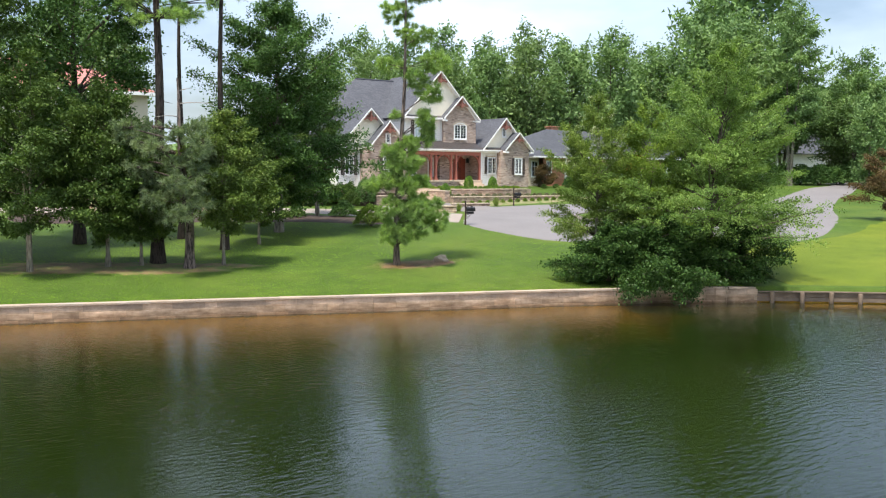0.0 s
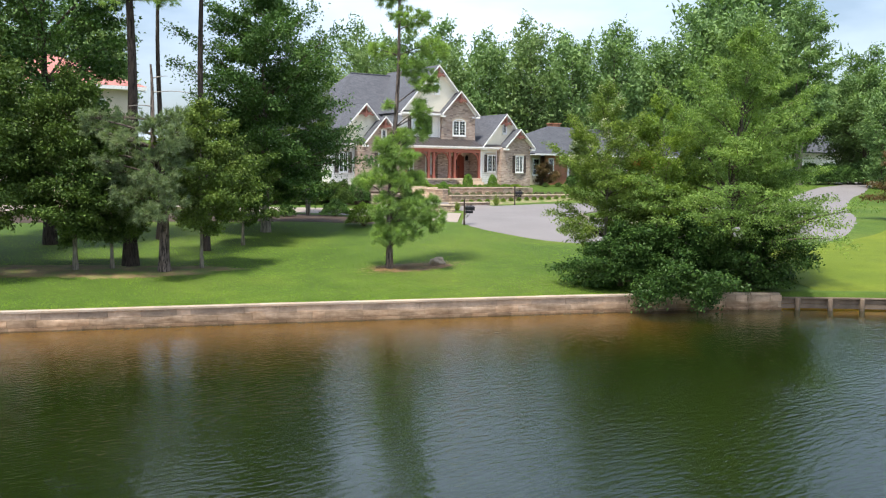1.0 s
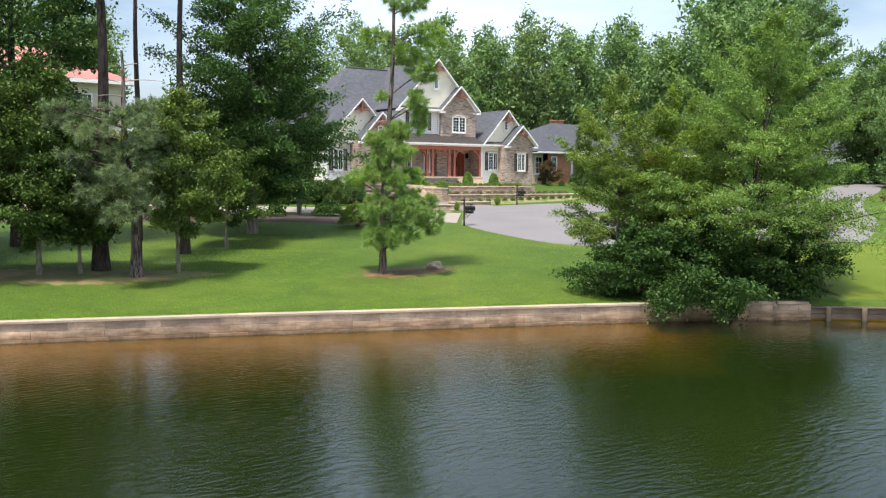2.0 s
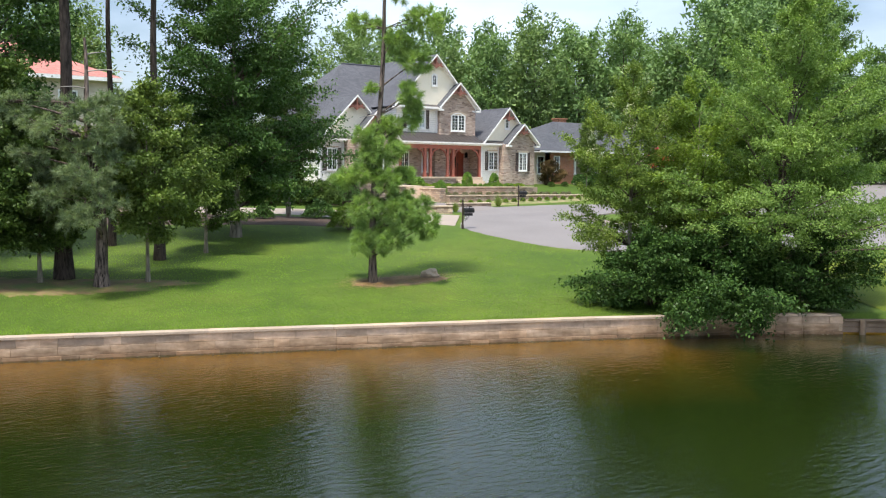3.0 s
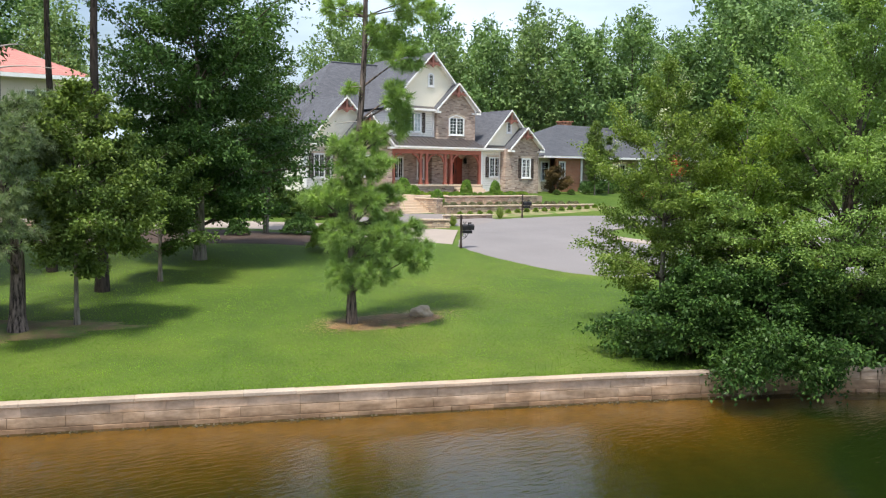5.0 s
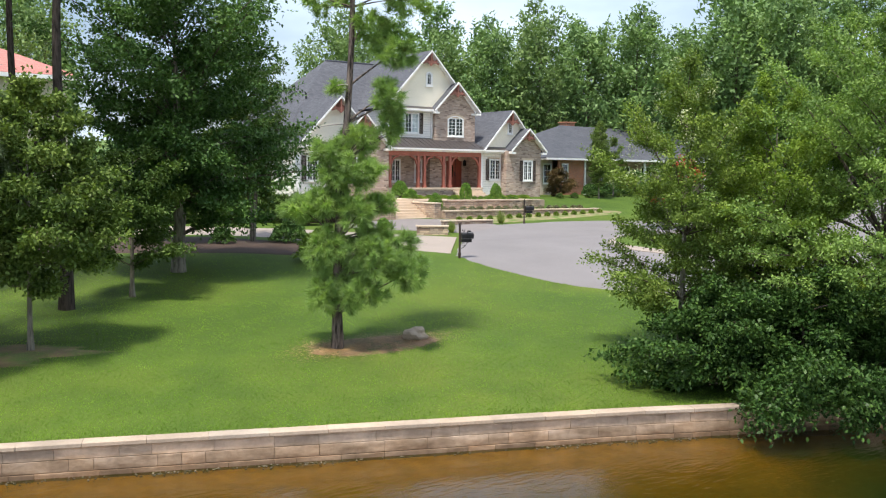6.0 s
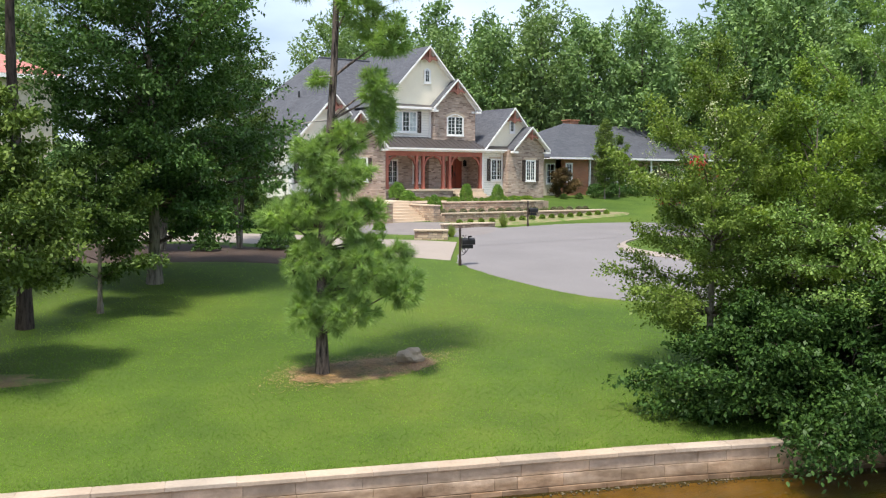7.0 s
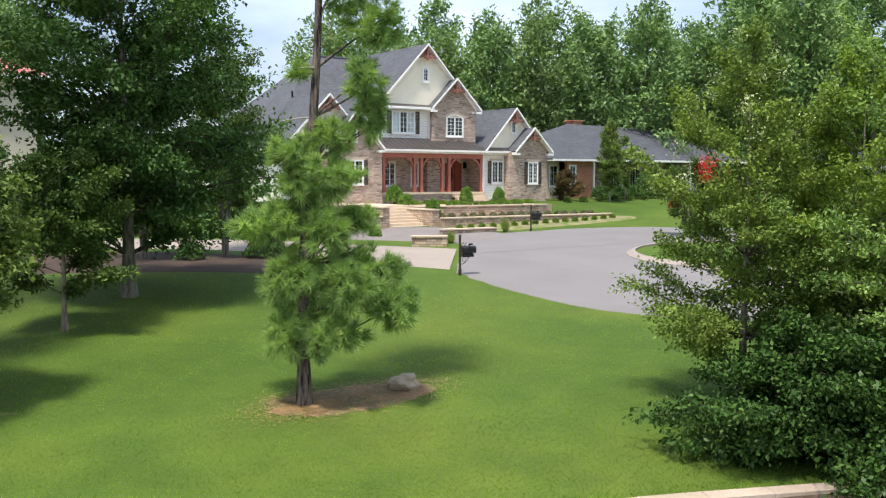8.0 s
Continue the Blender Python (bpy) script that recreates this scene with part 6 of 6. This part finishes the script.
    # tall pines
    lobes = [(0.9, -0.3, 2.3, 0.85, 0.65, 90), (0.0, 0.2, 1.6, 0.65, 0.6, 46), (-0.35, -0.3, 2.5, 0.55, 0.55, 40), (1.8, -0.1, 1.8, 0.6, 0.5, 46), (0.6, 0.8, 2.4, 0.6, 0.5, 36), (0.8, -0.5, 1.3, 0.5, 0.45, 32), (1.5, 0.2, 2.6, 0.5, 0.4, 30),
             (-1.0, 0.0, 3.75, 0.55, 0.36, 44), (-0.4, -0.2, 3.95, 0.5, 0.35, 36), (0.45, -0.3, 3.7, 0.55, 0.4, 44), (1.0, 0.2, 3.85, 0.4, 0.3, 26), (0.1, 0.7, 3.9, 0.5, 0.4, 28),
             (0.35, -0.2, 4.8, 0.68, 0.45, 60), (0.35, 0.2, 5.6, 0.60, 0.45, 52), (-0.25, -0.1, 5.2, 0.5, 0.45, 40), (-0.1, -0.2, 4.6, 0.5, 0.35, 36),
             (1.15, 0.0, 6.7, 0.45, 0.45, 44), (1.25, 0.1, 6.0, 0.34, 0.42, 28), (1.3, 0.2, 7.9, 0.6, 0.45, 44), (0.6, 0.2, 8.6, 0.6, 0.45, 40), (1.5, -0.2, 9.3, 0.7, 0.55, 52), (-0.6, 0, 9.2, 0.6, 0.4, 34), (-0.3, 0, 6.9, 0.25, 0.2, 10),
             (0.5, 0.0, 10.6, 0.9, 0.5, 60), (-0.4, 0.3, 11.6, 0.9, 0.5, 54), (0.8, 0, 12.5, 0.8, 0.5, 54), (0.1, 0, 13.6, 0.8, 0.6, 54), (0.2, 0.1, 14.8, 0.5, 0.6, 40)]
    lobes = [(a, b, c + 0.25 if c < 3 else c, r * 0.96, q * 0.95, int(n * 1.1)) for a, b, c, r, q, n in lobes] + [(0.9, 0.1, 3.0, 0.5, 0.3, 34), (-0.3, -0.3, 1.5, 0.45, 0.5, 50), (0.35, -0.4, 1.4, 0.4, 0.35, 34)]
    pine("pine_tree", on_ground(24.9, 37.35), 15.2, [], NEEDLE, 41, 0.138, (0.50, -0.30), "loblolly pine with tufted boughs and bare upper trunk", 30, 84, 0.27, 0.010, ((5.9, 160, 0.7), (6.6, 200, 0.5)), None, lobes)
    rnd = random.Random(5)

    def pine_sprays(h0, h1, n, reach):
        return [(h0 + (h1 - h0) * k / n, rnd.uniform(0, 360), reach * (1 - 0.6 * k / n) * rnd.uniform(0.5, 1.0), 0.6 - 0.2 * k / n) for k in range(n)]

    pine("pine_tree", on_ground(15.7, 42.9), 18.5, pine_sprays(10.8, 18.5, 60, 1.9), NEEDLE, 42, 0.29, (0.2, 0.3), "tall pine with thick dark trunk", 20, 40, 0.26, 0.010, ((6.0, 250, 0.9), (7.2, 30, 0.8)), BARK_D)
    grey = [(2.3 + 0.10 * k, 185 + 85 * math.sin(k * 2.4), 1.1 + 1.3 * abs(math.sin(k * 1.7)), 0.62) for k in range(40)] + [(4.6 + 0.25 * k, 330 + 50 * math.sin(k * 1.9), 1.2, 0.5) for k in range(8)]
    pine("pine_tree", on_ground(16.4, 40.7), 8.4, grey, NEEDLE_G, 43, 0.23, (-0.5, 0.3), "broken-topped pine with grey-green drooping boughs", 28, 46, 0.26, 0.010, ((6.6, 200, 1.2), (7.0, 330, 1.5), (7.6, 30, 0.9), (6.2, 280, 1.1)))
    pine("pine_tree", on_ground(19.4, 50.5), 19.0, pine_sprays(12.5, 19, 40, 2.4), NEEDLE, 44, 0.17, (0.2, 0.1), "slender tall pine with bare trunk", 14, 40, 0.26, 0.010, (), BARK_D)
    pine("pine_tree", on_ground(19.9, 45.8), 19.0, pine_sprays(12.5, 19, 40, 2.4), NEEDLE, 45, 0.20, (0.1, 0.2), "slender tall pine with bare trunk", 14, 40, 0.26, 0.010, (), BARK_D)
    # small plants along the driveway
    shrub("shrub", on_ground(29.9, 57.7), 0.55, 0.55, LEAF_DK, 51, "small loose dark shrub in the mulch", n=900, leaf=0.09, rough=0.3)
    shrub("boxwood", on_ground(33.1, 57.2), 0.95, 0.70, LEAF_DK, 52, "low green shrub in the mulch", n=2200, leaf=0.08, rough=0.25)
    shrub("azalea", on_ground(31.4, 50.6), 1.0, 0.9, LEAF_YG, 53, "rounded bright green shrub on the mulch", n=2600, leaf=0.08, rough=0.25)


def build_garden():
    label = "small clipped round boxwood in a terrace row"
    first = shrub("boxwood", (50.9, 68.8, 4.15), 0.185, 0.20, LEAF_BOX, 61, label, "boxwoods on the upper terrace", 800, 0.05)
    for k in range(1, 12):
        copy_thing(first, pose(50.9 + 0.53 * k, 68.8 + 0.06 * math.sin(k), 4.15, 0, 0, 47 * k))
    label = "small grey-green lavender mound in a terrace row"
    first = shrub("lavender", (48.6, 66.2, 3.48), 0.27, 0.24, LEAF_GREY, 62, label, "lavender mounds on the middle terrace", 700, 0.06)
    for k in range(1, 17):
        copy_thing(first, pose(48.6 + 0.76 * k, 66.2 + 0.12 * math.sin(k * 2), 3.48, 0, 0, 61 * k))
    label = "small yellow-green shrub in a row on the grass"
    first = shrub("spirea", on_ground(48.2, 63.9), 0.20, 0.21, LEAF_YG, 63, label, "spireas below the terrace wall", 600, 0.05)
    for k in range(1, 16):
        x = 48.2 + 0.82 * k
        copy_thing(first, pose(*on_ground(x, 63.9), 0, 0, 71 * k))
    for x, y, z, r, h, s in ((53.9, 71.0, 4.14, 0.46, 0.85, 64), (57.0, 71.4, 4.14, 0.44, 0.80, 65), (48.6, 71.6, 4.25, 0.60, 0.85, 66), (48.4, 66.9, 3.5, 0.50, 0.85, 67), (48.3, 69.8, 4.14, 0.52, 0.55, 68)):
        shrub("boxwood", (x, y, z), r, h, LEAF_BOX, s, "clipped round green boxwood by the porch steps", "boxwoods by the steps", 2200, 0.07, 0.06)
    for k in range(11):
        x = 49.9 + 1.1 * k
        if not 54.8 < x < 57.2:
            shrub("hedge_plant", (x, 72.9, 4.14), 0.55, 0.17, LEAF_YG, 70 + k, "low bright green hedge in front of the porch", "hedge plants", 1300, 0.06, 0.2)
    for x, y, r in ((50.0, 61.9, 0.55), (43.4, 58.0, 0.42)):
        tuft = thing("ornamental_grass", on_ground(x, y), "pale arching tuft of ornamental grass", "grass", "grass tufts")
        rng = np.random.default_rng(83)
        n = 420
        a, lean = rng.uniform(0, 6.3, n), rng.uniform(0.05, 0.9, n)
        out = np.column_stack([np.cos(a), np.sin(a), np.zeros(n)])
        foot = out * rng.uniform(0, 0.10, n)[:, None]
        tip = foot + out * (lean * r)[:, None] + np.array((0, 0, 1)) * (r * 1.5 * (1.1 - 0.6 * lean ** 2) * rng.uniform(0.7, 1.1, n))[:, None]
        side = np.column_stack([-np.sin(a), np.cos(a), np.zeros(n)]) * 0.012
        blades = new("blades", quads("blades", np.stack([foot - side, foot + side, tip], axis=1), TUFT))
        blades.parent = tuft
    shrub("boxwood", on_ground(42.0, 63.0), 0.36, 0.36, LEAF_BOX, 84, "small round boxwood beside the paved forecourt", "", 700, 0.07)
    broadleaf("redbud", on_ground(64.6, 73.0), 2.3, prof(1.3), LEAF_RED, BARK, 85, 150, 90, 0.10, 0.4, 0.1, 0.05, 4, "dark purple-leaved shrub at the house corner", "shrub")
    broadleaf("young_tree", on_ground(66.6, 70.3), 6.0, prof(0.85), LEAF_LT, BARK_L, 86, 240, 70, 0.11, 0.40, 0.16, 0.06, 1, "slender young tree with light leaves", dense=1.8, lump=0.15, rise=0.7)
    broadleaf("young_tree", on_ground(68.9, 71.0), 5.0, prof(0.6), LEAF_LT, BARK_L, 87, 70, 80, 0.12, 0.45, 0.2, 0.06, 1, "young tree in front of the brick house", rise=0.7)
    shrub("boxwood", on_ground(73.5, 73.0), 1.15, 1.55, LEAF_DK, 88, "large clipped round evergreen before the brick house", n=4000, leaf=0.08, rough=0.03)
    for k in range(6):
        shrub("shrub", on_ground(68.6 + 1.5 * k, 73.2 - 0.1 * k), 0.9, 0.7, LEAF_DK, 90 + k, "dark evergreen shrub along the brick house", "foundation shrubs", 1300, 0.09, 0.2)
    for k in range(6):
        shrub("shrub", on_ground(63.5 + 1.4 * k, 71.5 - 0.2 * k), 0.32, 0.28, LEAF_OAK, 97 + k, "small green shrub on the side lawn", "side lawn shrubs", 500, 0.06, 0.15)
    for k in range(9):
        shrub("hedge_plant", on_ground(24.0 + 1.9 * k, 72.2 - 0.55 * k), 1.3, 1.15, LEAF_OAK, 105 + k, "loose green hedge along the far side of the driveway", "driveway hedge", 1500, 0.12, 0.25)
    for k in range(9):
        broadleaf("laurel", on_ground(8.0 + 3.6 * k, 79.5 - 1.0 * k), 5.2 + 0.8 * math.sin(k * 2.1), prof(2.6), LEAF_DK, BARK, 150 + k, 100, 60, 0.24, 0.75, 0.03, 0.08, 3, "dense dark laurel behind the driveway", "shrub", "laurels behind the driveway", main_limbs=3, hollow=0.1, simple=True)
    shrub("holly", on_ground(40.0, 66.2), 0.9, 1.5, LEAF_DK, 116, "upright dark holly beside the terrace wall", n=3000, leaf=0.08, rough=0.12)
    shrub("holly", on_ground(38.3, 65.4), 0.7, 0.9, LEAF_OAK, 117, "green shrub beside the driveway", n=2000, leaf=0.08, rough=0.15)
    # red-flowering myrtle beyond the turning circle, and trees by the road
    myr = broadleaf("crape_myrtle", on_ground(56.9, 54.5), 4.3, prof(1.7), LEAF_OAK, BARK_L, 120, 120, 70, 0.12, 0.45, 0.2, 0.06, 4, "crape myrtle with red blossom heads")
    rng = np.random.default_rng(121)
    c = crown_clumps(rng, prof(1.85), 1.6, 4.5, 34, 0.3, 0.85, 9)
    pos = np.repeat(c, 120, axis=0) + rng.normal(0, 0.15, (34 * 120, 3))
    fl = new("blossom", quads("blossom", leaf_faces(rng, pos, 0.09), FLOWER))
    fl.parent = myr
    broadleaf("purple_maple", on_ground(66.0, 37.2), 5.8, prof(2.9), LEAF_RED, BARK, 123, 210, 80, 0.13, 0.5, 0.12, 0.1, 1, "purple-leaved maple on the far lawn")
    broadleaf("poplar", on_ground(98.0, 68.0), 22.0, prof(3.9, [(0, 0.5), (0.2, 0.9), (0.5, 1.0), (0.75, 0.7), (1, 0.15)]), LEAF_BG, BARK_L, 124, 380, 50, 0.28, 0.8, 0.24, 0.22, 2, "tall open poplar beyond the road", spread=0.9)
    broadleaf("oak", on_ground(108.0, 66.0), 13.6, prof(6.2), LEAF_BG, BARK, 125, 460, 60, 0.30, 0.95, 0.30, 0.22, 3, "spreading oak tree beyond the road", spread=0.7)
    broadleaf("oak", on_ground(103.5, 73.0), 14.5, prof(5.0), LEAF_BG, BARK, 131, 380, 60, 0.30, 0.95, 0.28, 0.22, 2, "leafy oak tree before the white house", spread=0.7)
    for k, ratio in enumerate((0.355, 0.375, 0.395, 0.415, 0.437)):
        x, y = 1.6 + 0.57 * 113 + 0.82 * ratio * 113, 0.82 * 113 - 0.57 * ratio * 113
        shrub("shrub", on_ground(x, y), 1.9 if k < 4 else 2.4, 1.6 if k < 4 else 2.2, LEAF_DK, 126 + k, "rounded dark evergreen by the white house", "far shrubs", 1600, 0.2, 0.08)


def build_woods():
    """The wood behind the houses: a few trees, each copied along the line of the wood at other sizes and turns."""
    kinds = []
    shapes = [[(0, 0.5), (0.2, 0.95), (0.5, 1.0), (0.75, 0.85), (0.92, 0.55), (1, 0.25)], [(0, 0.7), (0.3, 1.0), (0.6, 0.98), (0.85, 0.75), (1, 0.40)], [(0, 0.6), (0.25, 0.9), (0.55, 0.85), (0.8, 0.6), (1, 0.16)]]
    for k in range(6):
        t = broadleaf("woodland_tree", (0, 0, 0), 18.0, prof(3.6 + 0.5 * (k % 3), shapes[k % 3]), (LEAF_BG, LEAF_BG2, LEAF_BG)[k % 3], BARK, 140 + k, 430, 26, 0.37, 1.5, 0.04, 0.22, 1, "tall broadleaf tree in the wood behind the houses", "tree", "woodland trees", boughs=60, lump=0.7, hollow=0.3, main_limbs=3, leaf_up=0.9, rise=0.75, flat=0.9, simple=True)
        kinds.append(t)
    rnd = random.Random(77)
    spots = []
    for dist, step, h, a0, a1 in ((116, 4.8, 0.90, -33, 33), (127, 5.6, 1.06, -33, 33), (152, 5.4, 1.9, 17.0, 25.0)):
        a = a0
        while a < a1:
            if dist > 140 or not 18.2 < a < 22.5:
                spots.append((dist, a, h))
            a += math.degrees(step / dist)
    used = set()
    for dist, a, h in spots:
        ang = radians(35.0 + a)
        wave = 1.0 + 0.10 * noise.noise((a * 0.15, dist * 0.1, 0)) + rnd.uniform(-0.10, 0.10)
        if a > 20.5:
            wave *= 0.62
        elif a > 12.5:
            wave *= 1.22
        d = dist + rnd.uniform(-2.5, 2.5)
        x, y = 1.6 + math.sin(ang) * d, math.cos(ang) * d
        if -18 < a < -6.5 or (5 < x < 36 and 90 < y < 111) or (104 < x < 126 and 72 < y < 92):
            continue
        k = rnd.randrange(6)
        m = Matrix.Translation(on_ground(x, y, -0.1)) @ Matrix.Rotation(rnd.uniform(0, 6.3), 4, "Z")
        sc = h * wave
        if k not in used:
            used.add(k)
            ob = kinds[k]
            ob.matrix_basis = m
        else:
            ob = copy_thing(kinds[k], m)
        ob.scale = (sc * 0.95, sc * 0.95, sc)
    for k, ob in enumerate(kinds):
        if k not in used:
            ob.matrix_basis = Matrix.Translation(on_ground(60 + 8 * k, 125))


build_lakeside_trees()
build_garden()
build_woods()
build_mailbox(on_ground(37.20, 48.66), radians(-20))
build_mailbox(on_ground(51.3, 61.2), radians(-20))
build_mailbox(on_ground(52.6, 50.4, 0.17), radians(160))


def build_boulder():
    rng = np.random.default_rng(3)
    bm = bmesh.new()
    bmesh.ops.create_icosphere(bm, subdivisions=3, radius=0.42)
    for v in bm.verts:
        p = v.co.normalized()
        v.co = Vector((p.x * 0.36, p.y * 0.28, p.z * 0.25)) * (1 + 0.45 * noise.noise(p * 1.5) + 0.10 * noise.noise(p * 4.5))
    me = bpy.data.meshes.new("boulder")
    bm.to_mesh(me)
    bm.free()
    me.materials.append(BOULDER)
    ob = solid("boulder", me, BOULDER, "grey-brown boulder half sunk in pine straw", "boulder")
    ob.location = on_ground(27.3, 37.05, 0.10)


build_boulder()
build_lake_wall()


def build_far_shore():
    """The wooded shore across the lake, behind the camera: seen in the window panes alone."""
    m = Mesh()
    n, rows = 150, 6
    for i in range(n):
        a = radians(35 + 90 + 180 * i / (n - 1))
        for k in range(rows):
            q = Vector((math.sin(a) * 6, math.cos(a) * 6, k * 1.3))
            top = 28.0 + 5.0 * noise.noise(q * 1.3)
            r = 150 + 1.8 * k - 3.0 * math.sin(math.pi * k / (rows - 1)) + 2.4 * noise.noise(q * 3.1)
            m.v.append((10 + math.sin(a) * r, 10 + math.cos(a) * r, top * k / (rows - 1) - 0.4))
    m.f = [(i * rows + k, i * rows + k + 1, (i + 1) * rows + k + 1, (i + 1) * rows + k) for i in range(n - 1) for k in range(rows - 1)]
    solid("backdrop", m, LEAF_OAK, "distant wooded shore across the lake", kind="structure", smooth=True)


build_far_shore()


def build_wood_interior():
    """The depth of the wood, past its first trees."""
    m = Mesh()
    n, rows = 170, 7
    for i in range(n):
        a = radians(35 - 36 + 72 * i / (n - 1))
        for k in range(rows):
            q = Vector((math.sin(a) * 22, math.cos(a) * 22, k * 1.1))
            top = 12.5 + 5.0 * noise.noise(q * 0.9) + 2.0 * noise.noise(q * 3.3)
            if -19 < math.degrees(a) - 35 < -6:
                top *= 0.45
            r = 142 + 1.5 * k + 3.0 * noise.noise(q * 2.3) + 1.2 * noise.noise(q * 6.0)
            x, y = 1.6 + math.sin(a) * r, math.cos(a) * r
            m.v.append((x, y, ground_z(x, y) - 0.5 + top * k / (rows - 1)))
    m.f = [(i * rows + k, (i + 1) * rows + k, (i + 1) * rows + k + 1, i * rows + k + 1) for i in range(n - 1) for k in range(rows - 1)]
    solid("backdrop", m, LEAF_BG, "dense green depth of the wood behind the houses", kind="structure", smooth=True)


build_wood_interior()


def build_grass():
    """Blades standing up out of the lawn nearest the lake."""
    rng = np.random.default_rng(17)
    n = 150000
    s, d = rng.uniform(-24, 10.5, n), 0.30 + 24.0 * (1 - np.sqrt(1 - rng.random(n) ** 1.25))
    xy = np.array([at_sd(a, b) for a, b in zip(s, d)])
    keep = np.ones(n, bool)
    for line in PAVED:
        mid = line.mean(axis=0)
        ring = mid + (line - mid) * 0.985
        inside = np.zeros(n, bool)
        for (x0, y0), (x1, y1) in zip(ring, np.roll(ring, -1, axis=0)):
            if y0 != y1:
                inside ^= ((y0 > xy[:, 1]) != (y1 > xy[:, 1])) & (xy[:, 0] < (x1 - x0) * (xy[:, 1] - y0) / (y1 - y0) + x0)
        keep &= ~inside
    xy, d = xy[keep], d[keep]
    n = len(xy)
    z = np.array([ground_z(x, y) for x, y in xy])
    p = np.column_stack([xy, z])
    lean = rng.normal(0, 0.040, (n, 3))
    h = rng.uniform(0.014, 0.045, n) * (1 + 0.5 * (d < 0.6))
    lean[:, 2] = h
    a = rng.uniform(0, 2 * math.pi, n)
    w = np.column_stack([np.cos(a), np.sin(a), np.zeros(n)]) * rng.uniform(0.004, 0.010, n)[:, None]
    bed = (((xy[:, 0] - 26.0) / 1.9) ** 2 + ((xy[:, 1] - 37.15) / 0.72) ** 2) > 1
    tri = np.stack([p - w, p + w, p + lean], axis=1)[bed]
    tagged(new("grass", quads("grass", tri, GRASS)), "short mown grass blades along the lake wall", "grass", kind="stuff")



def build_straw():
    """Fallen pine needles, thick near the trunk and boulder, thinning out into the grass."""
    rng = np.random.default_rng(23)
    n = 9000
    xy = np.column_stack([rng.normal(26.0, 1.05, n), rng.normal(37.12, 0.42, n)])
    xy[: n // 3] = np.column_stack([rng.normal(24.9, 0.38, n // 3), rng.normal(37.2, 0.34, n // 3)])
    p = np.column_stack([xy, [ground_z(x, y) + 0.036 for x, y in xy]])
    p[:, 2] += rng.uniform(0, 0.018, n)
    a = rng.uniform(0, 2 * math.pi, n)
    d = np.column_stack([np.cos(a), np.sin(a), rng.normal(0, 0.12, n)]) * rng.uniform(0.07, 0.17, n)[:, None]
    w = np.column_stack([-np.sin(a), np.cos(a), np.zeros(n)]) * 0.006
    tagged(new("fallen_needles", quads("fallen_needles", np.stack([p - w, p + w, p + d], axis=1), NEEDLE_DRY)), "fallen brown pine needles scattered into the grass", "pine straw", kind="stuff")


build_straw()


build_grass()
